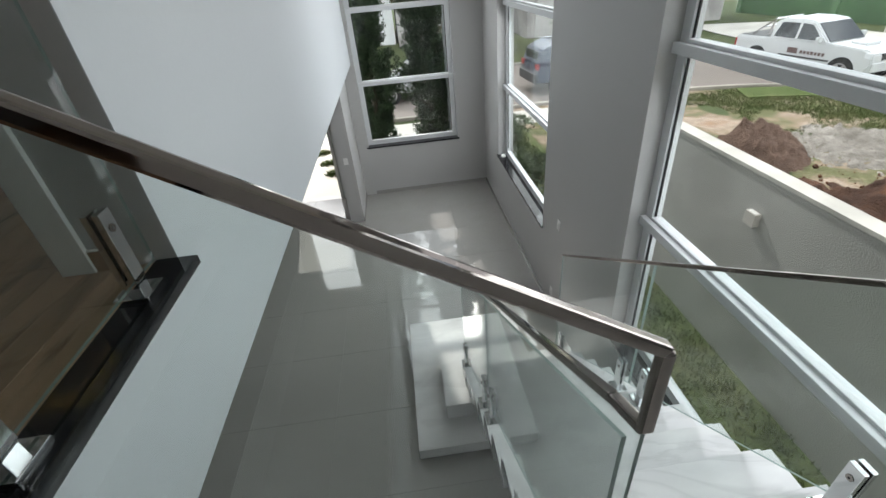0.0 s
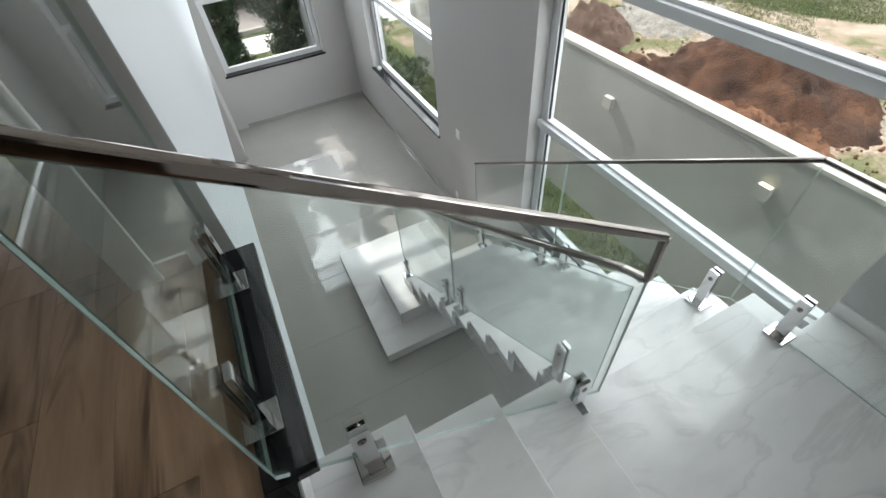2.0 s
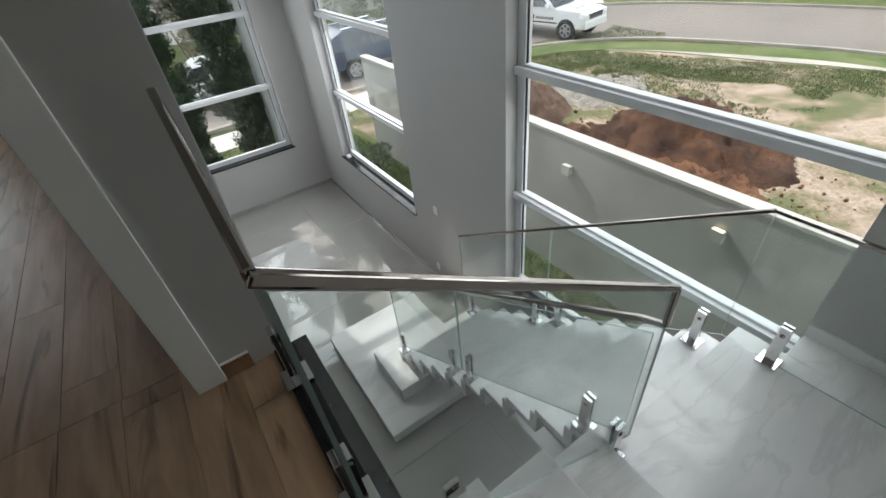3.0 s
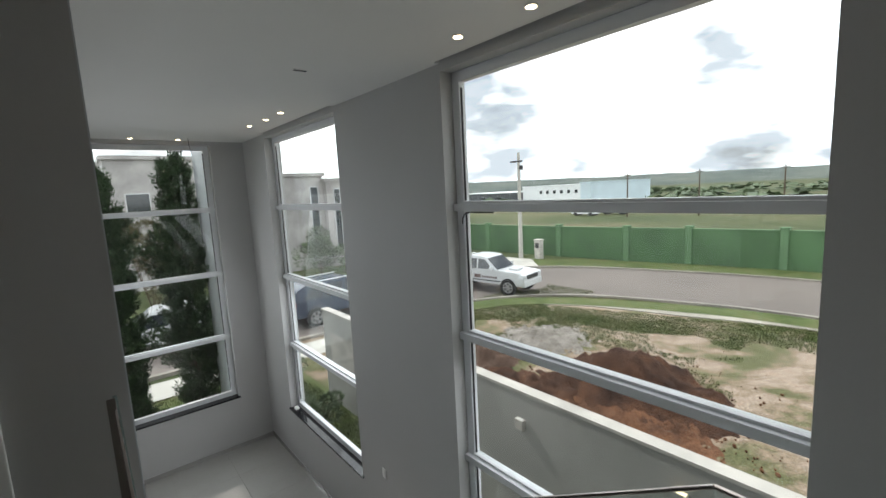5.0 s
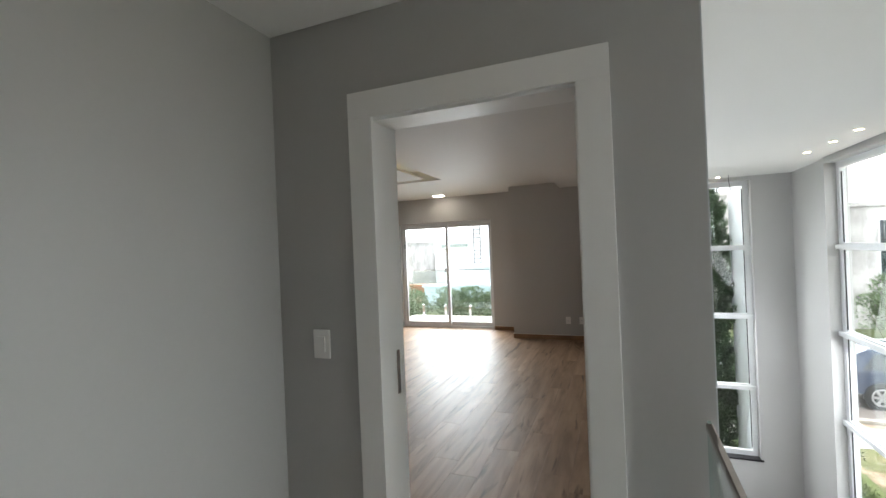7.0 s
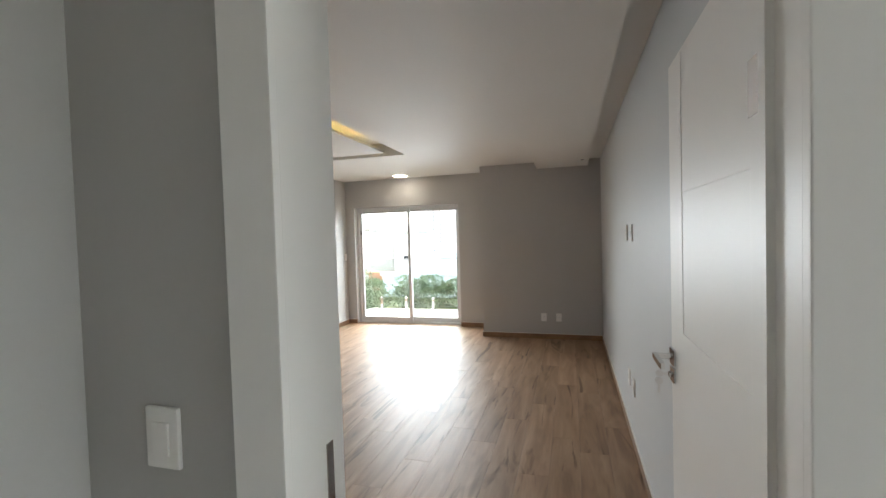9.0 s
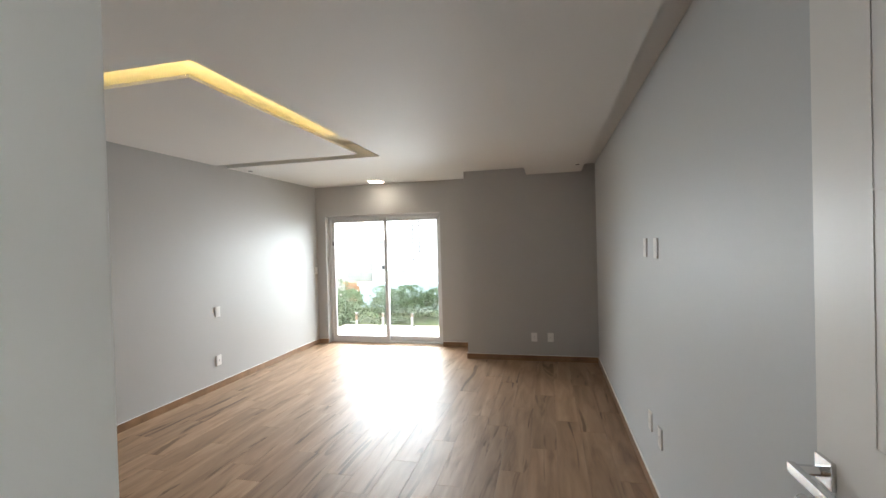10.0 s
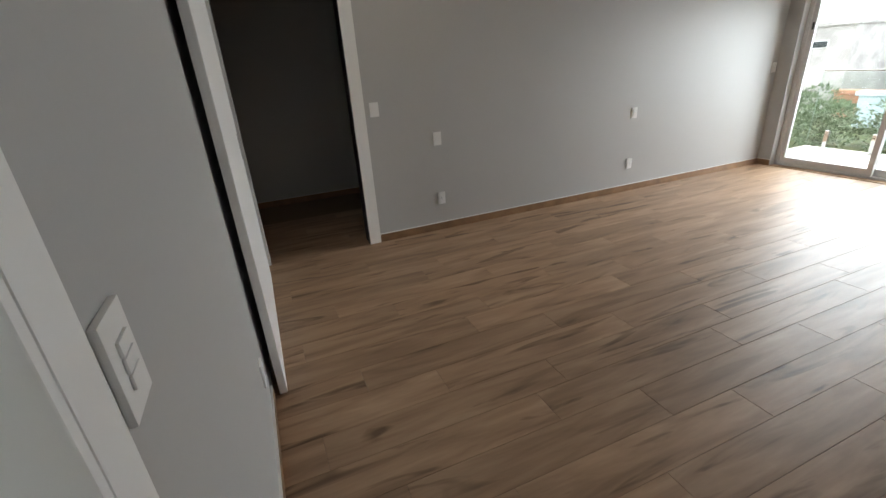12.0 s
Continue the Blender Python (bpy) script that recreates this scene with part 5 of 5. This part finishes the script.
for _ in range(900):
    a = radians(random.uniform(-60, 110))
    r = random.uniform(110, 420)
    cx, cy, cz = r * math.sin(a), r * math.cos(a), GROUND - 0.01 * min(r, 400) + 0.4
    s = random.uniform(1.0, 2.6)
    for _ in range(14):
        p = [(cx + random.gauss(0, s), cy + random.gauss(0, s), cz + abs(random.gauss(0.5, s * 0.45))) for _ in range(3)]
        n = len(verts)
        verts += p
        faces.append((n, n + 1, n + 2))
me = bpy.data.meshes.new("far_woods")
me.from_pydata(verts, [], faces)
me.materials.append(LEAF2)
tagged(new("far_woods", me), "scattered dark scrub and trees in the distance", "woods", kind="stuff")


# ---- plants ----
def leafy(name, count, place, size, material, parent, label=""):
    """A crown of many small leaves; place() gives a centre and an outward way."""
    verts, faces = [], []
    for _ in range(count):
        c, d = place()
        d = Vector(d).normalized()
        side = d.cross(Vector((random.gauss(0, 1), random.gauss(0, 1), random.gauss(0, 1)))).normalized()
        l, w = size * random.uniform(0.6, 1.5), size * random.uniform(0.18, 0.34)
        c = Vector(c)
        n = len(verts)
        verts += [c - side * w, c + d * l * 0.5 + side * w * 0.2, c + d * l, c + side * w]
        faces.append((n, n + 1, n + 2, n + 3))
    me = bpy.data.meshes.new(name)
    me.from_pydata([tuple(v) for v in verts], [], faces)
    me.materials.append(material)
    ob = new(name, me)
    ob.parent = parent
    ob.matrix_parent_inverse = parent.matrix_basis.inverted()
    if label:
        ob["label"] = label
    return ob


def conifer(x, y, h, r, seed, label, leaves=62000):
    """A narrow conifer: trunk, ragged upright sprays."""
    random.seed(seed)
    t = thing("conifer", (x, y, GROUND), label, "tree", "conifers")
    bm = bmesh.new()
    tube(bm, (x, y, GROUND), (x + 0.05, y, GROUND + h * 0.9), 0.06, 8, 0.012)
    part("trunk", bm, BARK, t)
    bm = bmesh.new()
    tips = []
    for _ in range(420):
        f = random.uniform(0.02, 0.98)
        rad = r * (1 - f ** 7) ** 0.8 * (0.8 + 0.2 * math.sin(f * 17 + seed)) * random.uniform(0.5, 1.2)
        a = random.uniform(0, 2 * math.pi)
        z = GROUND + 0.1 + f * (h - 0.35)
        tip = Vector((x + rad * math.cos(a), y + rad * math.sin(a), z + random.uniform(0.15, 0.4)))
        root = Vector((x, y, z - 0.1))
        tips.append((root, tip))
        tube(bm, root, tip, 0.008, 4, 0.003)
    part("limbs", bm, BARK, t)

    def place():
        root, tip = random.choice(tips)
        k = random.uniform(0.35, 1.05)
        p = root.lerp(tip, k) + Vector((random.gauss(0, 0.035), random.gauss(0, 0.035), random.gauss(0, 0.05)))
        return p, (tip - root).normalized() + Vector((random.gauss(0, 0.5), random.gauss(0, 0.5), random.gauss(0.5, 0.5)))
    leafy("crown", leaves, place, 0.075, LEAF, t)
    return t


def shrub(x, y, z, r, h, seed, label, material, count=3500, size=0.09, flowers=None):
    random.seed(seed)
    t = thing("shrub", (x, y, z), label, "shrub", "shrubs")
    bm = bmesh.new()
    lumps = [(random.gauss(0, r * 0.45), random.gauss(0, r * 0.45), h * random.uniform(0.3, 0.85), r * random.uniform(0.3, 0.55)) for _ in range(11)]
    for lx, ly, lz, lr in lumps:
        tube(bm, (x, y, z), (x + lx, y + ly, z + lz), 0.02, 5, 0.008)
    part("stems", bm, BARK, t)

    def place():
        lx, ly, lz, lr = random.choice(lumps)
        d = Vector((random.gauss(0, 1), random.gauss(0, 1), random.gauss(0.2, 1))).normalized()
        return Vector((x + lx, y + ly, max(z + 0.02, z + lz + d.z * lr * 0.8))) + Vector((d.x, d.y, 0)) * lr * random.uniform(0.5, 1.1), d + Vector((0, 0, 0.3))
    leafy("leaves", count, place, size, material, t)
    if flowers:
        leafy("flowers", 260, place, size * 0.8, flowers, t, "small purple flowers")
    return t


conifer(0.90, 8.95, 6.1, 0.68, 3, "tall narrow dark green conifer outside the window")
conifer(-0.38, 8.95, 5.8, 0.60, 8, "tall narrow dark conifer beside the entrance")
REDLEAF = mat("reddish_leaf", (0.085, 0.075, 0.035), 0.6, var=0.45, scale=4, fine=30)
shrub(1.4, 21.6, GROUND, 1.2, 4.6, 36, "tall reddish-brown shrub across the street", REDLEAF, 6000, 0.15)
PURPLE = mat("purple_flower", (0.30, 0.14, 0.34), 0.6, var=0.2)
shrub(9.3, 21.5, GROUND, 1.5, 3.4, 31, "flowering shrub with purple blossom across the street", LEAF2, 5200, 0.16, PURPLE)
shrub(2.7, 7.2, GROUND, 0.5, 0.9, 33, "low leafy shrub beside the house wall", LEAF2, 2600, 0.09)
shrub(3.1, 10.0, GROUND, 0.5, 0.7, 34, "low leafy shrub by the end of the wall", LEAF2, 2400, 0.08)
for k, (x, y, r, h) in enumerate(((-12.4, 27.0, 1.9, 2.0), (-10.6, 28.5, 1.7, 2.3), (-14.6, 26.0, 2.2, 1.9), (-8.2, 29.5, 1.6, 1.8), (-16.8, 27.5, 2.2, 2.2))):
    shrub(x, y, GROUND, r, h, 40 + k, "large loose green shrub beyond the balcony", LEAF2, 3600, 0.2)
for k, (x, y) in enumerate(((-1.75, 9.3), (-2.05, 10.1), (-1.55, 8.6))):
    random.seed(60 + k)
    t = thing("ground_plant", (x, y, H - 0.03), "small bright green plant in the paving", "plant", "paving plants")

    def place():
        a = random.uniform(0, 6.28)
        q = random.uniform(0, 0.22)
        return (x + q * math.cos(a), y + q * math.sin(a), H - 0.03), (math.cos(a), math.sin(a), 0.7)
    leafy("leaves", 320, place, 0.09, GRASS, t)


# ---- vehicles ----
def extrude_profile(bm, prof, hw_low, hw_top, zb, zt):
    """A side profile drawn across, narrowing from zb up to zt."""
    def hw(z):
        f = min(1.0, max(0.0, (z - zb) / (zt - zb)))
        return hw_low + (hw_top - hw_low) * f
    left = [bm.verts.new((x, hw(z), z)) for x, z in prof]
    right = [bm.verts.new((x, -hw(z), z)) for x, z in prof]
    n = len(prof)
    fs = [bm.faces.new(left), bm.faces.new(right[::-1])]
    for i in range(n):
        fs.append(bm.faces.new((left[i], right[i], right[(i + 1) % n], left[(i + 1) % n])))
    bmesh.ops.recalc_face_normals(bm, faces=fs)
    return bm


TYRE = mat("tyre", (0.02, 0.02, 0.02), 0.85, var=0.2)
RIM = mat("alloy", (0.45, 0.45, 0.46), 0.3, metal=0.8)
REDLIGHT = mat("tail_light", (0.35, 0.02, 0.02), 0.25)
HEADLIGHT = mat("head_light", (0.7, 0.72, 0.75), 0.1)


def wheel(parent, x, y, r, w, side):
    wl = bmesh.new()
    bmesh.ops.create_cone(wl, cap_ends=True, segments=28, radius1=r, radius2=r, depth=w, matrix=Matrix.Translation((x, y, r)) @ pose(0, 0, 0, 90))
    bmesh.ops.bevel(wl, geom=[e for e in wl.edges if abs(e.verts[0].co.y - e.verts[1].co.y) < 1e-5], offset=0.025, segments=2, affect="EDGES")
    p = part("tyre", wl, TYRE, parent)
    rm = bmesh.new()
    yo = y + side * (w / 2 + 0.002)
    bmesh.ops.create_cone(rm, cap_ends=True, segments=24, radius1=r * 0.16, radius2=r * 0.16, depth=0.03, matrix=Matrix.Translation((x, yo, r)) @ pose(0, 0, 0, 90))
    for k in range(6):
        a = k * math.pi / 3
        bar(rm, (x + math.cos(a) * r * 0.12, yo, r + math.sin(a) * r * 0.12), (x + math.cos(a) * r * 0.62, yo, r + math.sin(a) * r * 0.62), 0.02, 0.075, 0.0)
    for k in range(24):
        a, b = k * math.pi / 12, (k + 1) * math.pi / 12
        bar(rm, (x + math.cos(a) * r * 0.64, yo, r + math.sin(a) * r * 0.64), (x + math.cos(b) * r * 0.64, yo, r + math.sin(b) * r * 0.64), 0.02, 0.04, 0.0)
    part("rim", rm, RIM, p)


def vehicle(name, label, paint, body, cabin, glassy, hw, wheels, r, m, extras=None, belt=1.0, top=1.75, inset=0.16):
    """Body and cabin from side profiles (front at +x), then placed by m."""
    t = thing(name, (0, 0, 0), label, "car")
    bm = bmesh.new()
    extrude_profile(bm, body, hw, hw - 0.05, 0.4, belt)
    bmesh.ops.bevel(bm, geom=[e for e in bm.edges if e.calc_face_angle(0) > 0.6], offset=0.035, segments=2, affect="EDGES")
    part("body", bm, paint, t)
    bm = bmesh.new()
    extrude_profile(bm, cabin, hw - 0.05, hw - inset, belt, top)
    bmesh.ops.bevel(bm, geom=[e for e in bm.edges if e.calc_face_angle(0) > 0.3], offset=0.05, segments=2, affect="EDGES")
    part("cabin", bm, paint, t)
    for prof in glassy:
        for s in (1, -1):
            bm = bmesh.new()
            vs = []
            for x, z in prof:
                f = (z - belt) / (top - belt)
                vs.append(bm.verts.new((x, s * (hw - 0.05 + (0.05 - inset) * f + 0.006), z)))
            bm.faces.new(vs if s > 0 else vs[::-1])
            gx = bmesh.ops.extrude_face_region(bm, geom=list(bm.faces))
            for v in gx["geom"]:
                if isinstance(v, bmesh.types.BMVert):
                    v.co.y -= s * 0.012
            bmesh.ops.recalc_face_normals(bm, faces=bm.faces)
            part("side_window", bm, DARKGLASS, t)
    for x in wheels:
        for s in (1, -1):
            bm = bmesh.new()
            bmesh.ops.create_cone(bm, cap_ends=True, segments=28, radius1=r * 1.14, radius2=r * 1.14, depth=0.06, matrix=Matrix.Translation((x, s * (hw - 0.022), r * 1.02)) @ pose(0, 0, 0, 90))
            part("wheel_arch", bm, TYRE, t)
            wheel(t, x, s * (hw - 0.10), r, 0.22, s)
    if extras:
        extras(t)
    t.matrix_basis = m
    for c in t.children:
        c.matrix_parent_inverse = Matrix.Identity(4)
    return t


WHITEPAINT = mat("white_car_paint", (0.56, 0.57, 0.58), 0.22, var=0.02, scale=2, coat=0.4)
BLUEPAINT = mat("dark_blue_car_paint", (0.025, 0.04, 0.075), 0.2, var=0.05, scale=2, coat=0.5)
LETTER = mat("dark_lettering", (0.12, 0.075, 0.07), 0.5)


def pickup_bits(t):
    bm = bmesh.new()
    for s in (0.62, -0.62):
        tube(bm, (-1.45, s, 1.12), (-1.28, s, 1.74), 0.035, 10)
        tube(bm, (-1.28, s, 1.74), (-2.1, s, 1.15), 0.03, 10)
    tube(bm, (-1.28, -0.62, 1.74), (-1.28, 0.62, 1.74), 0.035, 10)
    tube(bm, (-1.7, -0.62, 1.44), (-1.7, 0.62, 1.44), 0.03, 10)
    part("roll_bar", bm, CHROME, t, "chrome roll bar over the bed")
    part("bumper", boxes(((2.36, -0.85, 0.46), (2.58, 0.85, 0.74)), bevel=0.05), WHITEPAINT, t)
    part("bumper", boxes(((-2.72, -0.8, 0.48), (-2.55, 0.8, 0.62)), bevel=0.03), CHROME, t)
    part("grille", boxes(((2.48, -0.5, 0.80), (2.545, 0.5, 1.0)), bevel=0.015), DARKPLASTIC, t)
    part("bonnet_scoop", boxes(((1.35, -0.3, 1.12), (1.85, 0.3, 1.22)), bevel=0.04), WHITEPAINT, t)
    for s in (1, -1):
        part("headlight", boxes(((2.26, s * 0.74 - 0.14, 0.86), (2.52, s * 0.74 + 0.14, 1.04)), bevel=0.03), HEADLIGHT, t)
        part("tail_light", boxes(((-2.60, s * 0.82 - 0.06, 0.72), (-2.54, s * 0.82 + 0.06, 1.0)), bevel=0.01), REDLIGHT, t)
        part("mirror", boxes(((0.72, s * 0.98 - 0.1, 1.18), (0.84, s * 0.98 + 0.08, 1.36)), bevel=0.03), WHITEPAINT, t)
        part("side_stripe", boxes(((-0.6, s * 0.893 - 0.004, 0.62), (1.25, s * 0.893 + 0.004, 0.67))), DARKPLASTIC, t)
        for k in range(7):
            part("lettering", boxes(((0.18 + 0.13 * k, s * 0.888 - 0.004, 0.76), (0.27 + 0.13 * k, s * 0.888 + 0.004, 0.86))), LETTER, t)
        part("emblem", boxes(((-0.30, s * 0.888 - 0.004, 0.74), (0.08, s * 0.888 + 0.004, 0.92)), bevel=0.003), LETTER, t)
    part("windscreen", extrude_profile(bmesh.new(), [(0.985, 1.19), (0.40, 1.70), (0.425, 1.72), (1.02, 1.21)], 0.75, 0.67, 1.14, 1.78), DARKGLASS, t)
    part("bed", boxes(((-2.5, -0.72, 1.10), (-1.25, 0.72, 1.145))), DARKPLASTIC, t)


vehicle("pickup_truck", "white double-cab pickup truck parked at the kerb", WHITEPAINT,
        [(-2.58, 0.55), (2.40, 0.48), (2.54, 0.66), (2.52, 0.98), (2.3, 1.10), (1.0, 1.18), (-1.2, 1.14), (-2.58, 1.12)],
        [(1.05, 1.14), (0.34, 1.76), (-0.20, 1.81), (-0.85, 1.80), (-1.13, 1.68), (-1.18, 1.10)],
        [[(0.80, 1.21), (0.28, 1.66), (-0.10, 1.69), (-0.10, 1.20)], [(-0.19, 1.20), (-0.19, 1.69), (-0.86, 1.68), (-1.02, 1.20)]],
        0.90, (1.68, -1.52), 0.385, pose(14.55, 13.5, GROUND + 0.02, 0, 0, -80) @ Matrix.Diagonal((0.95, 0.95, 0.95, 1)), pickup_bits, belt=1.14, top=1.81)


def suv_bits(t):
    part("bumper", boxes(((-2.22, -0.8, 0.40), (-2.08, 0.8, 0.72)), bevel=0.05), DARKPLASTIC, t)
    part("rear_window", boxes(((-2.04, -0.58, 1.08), (-1.99, 0.58, 1.42)), bevel=0.01), DARKGLASS, t)
    for s in (1, -1):
        part("tail_light", boxes(((-2.13, s * 0.72 - 0.13, 0.86), (-2.05, s * 0.72 + 0.13, 1.04)), bevel=0.02), REDLIGHT, t)
        part("headlight", boxes(((1.85, s * 0.66 - 0.14, 0.72), (2.10, s * 0.66 + 0.14, 0.88)), bevel=0.02), HEADLIGHT, t)
        bm = bmesh.new()
        tube(bm, (-1.5, s * 0.62, 1.68), (0.4, s * 0.62, 1.68), 0.018, 8)
        part("roof_rail", bm, CHROME, t)
        part("mirror", boxes(((0.92, s * 0.95 - 0.09, 1.0), (1.04, s * 0.95 + 0.07, 1.14)), bevel=0.03), BLUEPAINT, t)
    part("windscreen", extrude_profile(bmesh.new(), [(1.12, 1.02), (0.52, 1.57), (0.545, 1.59), (1.15, 1.04)], 0.70, 0.62, 1.0, 1.65), DARKGLASS, t)


suv = vehicle("blue_suv", "dark blue sport utility car parked on the street", BLUEPAINT,
              [(-2.12, 0.42), (2.05, 0.40), (2.15, 0.58), (2.08, 0.88), (1.75, 0.98), (1.15, 1.03), (-2.1, 1.02)],
              [(1.18, 1.00), (0.50, 1.62), (-1.45, 1.66), (-1.95, 1.45), (-2.08, 1.0)],
              [[(0.98, 1.05), (0.45, 1.54), (0.05, 1.56), (0.05, 1.05)], [(-0.03, 1.05), (-0.03, 1.56), (-0.85, 1.56), (-0.85, 1.05)], [(-0.93, 1.05), (-0.93, 1.55), (-1.4, 1.52), (-1.7, 1.1)]],
              0.90, (1.32, -1.32), 0.35, pose(7.1, 15.25, GROUND + 0.02, 0, 0, 4), suv_bits, belt=1.0, top=1.66)


def hatch_bits(t):
    part("bumper", boxes(((-1.98, -0.76, 0.38), (-1.85, 0.76, 0.68)), bevel=0.05), WHITEPAINT, t)
    for s in (1, -1):
        part("tail_light", boxes(((-1.93, s * 0.68 - 0.1, 0.8), (-1.85, s * 0.68 + 0.1, 1.1)), bevel=0.02), REDLIGHT, t)
        part("headlight", boxes(((1.72, s * 0.6 - 0.12, 0.64), (1.90, s * 0.6 + 0.12, 0.78)), bevel=0.02), HEADLIGHT, t)
    part("windscreen", extrude_profile(bmesh.new(), [(1.03, 0.94), (0.43, 1.39), (0.455, 1.41), (1.06, 0.96)], 0.68, 0.58, 0.9, 1.48), DARKGLASS, t)


vehicle("white_hatchback", "white hatchback parked across the street", WHITEPAINT,
        [(-1.9, 0.38), (1.85, 0.36), (1.93, 0.52), (1.88, 0.78), (1.6, 0.88), (1.1, 0.94), (-1.9, 0.94)],
        [(1.08, 0.92), (0.42, 1.44), (-1.2, 1.48), (-1.75, 1.25), (-1.88, 0.92)],
        [[(0.88, 0.97), (0.38, 1.37), (-0.05, 1.40), (-0.05, 0.97)], [(-0.13, 0.97), (-0.13, 1.40), (-1.1, 1.38), (-1.45, 0.97)]],
        0.84, (1.2, -1.2), 0.31, pose(1.2, 16.0, GROUND + 0.02, 0, 0, 172), hatch_bits, belt=0.92, top=1.48)

# ---- floor pieces ----
def shared_box(name, sx, sy, sz, material, bevel=0.0008):
    """One bevel-topped tile mesh, its top at the origin's height."""
    bm = bmesh.new()
    box_bm(bm, (-sx / 2, -sy / 2, -sz), (sx / 2, sy / 2, 0))
    top = [e for e in bm.edges if all(v.co.z > -1e-6 for v in e.verts)]
    bmesh.ops.bevel(bm, geom=top, offset=bevel, segments=1, affect="EDGES")
    me = bpy.data.meshes.new(name)
    bm.to_mesh(me)
    bm.free()
    me.materials.append(material)
    return me


PW, PL, GAP = 0.2, 1.2, 0.0014
meshes = {}
rows_x = 0


def plank(x0, x1, y0, y1):
    key = (round(x1 - x0, 3), round(y1 - y0, 3))
    if key not in meshes:
        meshes[key] = shared_box("plank", key[0] - GAP, key[1] - GAP, 0.006, WOODTILE)
    ob = new("plank", meshes[key])
    ob.parent = floor_up
    ob.location = ((x0 + x1) / 2, (y0 + y1) / 2, 0.0)


def lay(xa, xb, ya, yb):
    i = 0
    x = xa
    while x < xb - 0.02:
        xe = min(x + PW, xb)
        y = ya - PL * ((0.0, 0.62, 0.31, 0.84)[i % 4])
        while y < yb - 0.02:
            y0, y1 = max(y, ya), min(y + PL, yb)
            if y1 - y0 > 0.02:
                plank(x, xe, y0, y1)
            y += PL
        x, i = xe, i + 1


lay(XW_BED, XE_BED, 0.15, YN_BED)
lay(-2.205, -0.665, -4.0, 0.15)
lay(-6.4, XW_BED, -0.2, 2.4)

# grey porcelain, nearest stretch as pieces
TS = 0.9
tile_me = shared_box("tile", TS - 0.002, TS - 0.002, 0.008, PORCELAIN, 0.0008)
for i in range(8):
    for j in range(13):
        ob = new("tile", tile_me)
        ob.parent = floor_hall
        ob.location = (XE - TS / 2 - i * TS, YN - TS / 2 - j * TS, H)
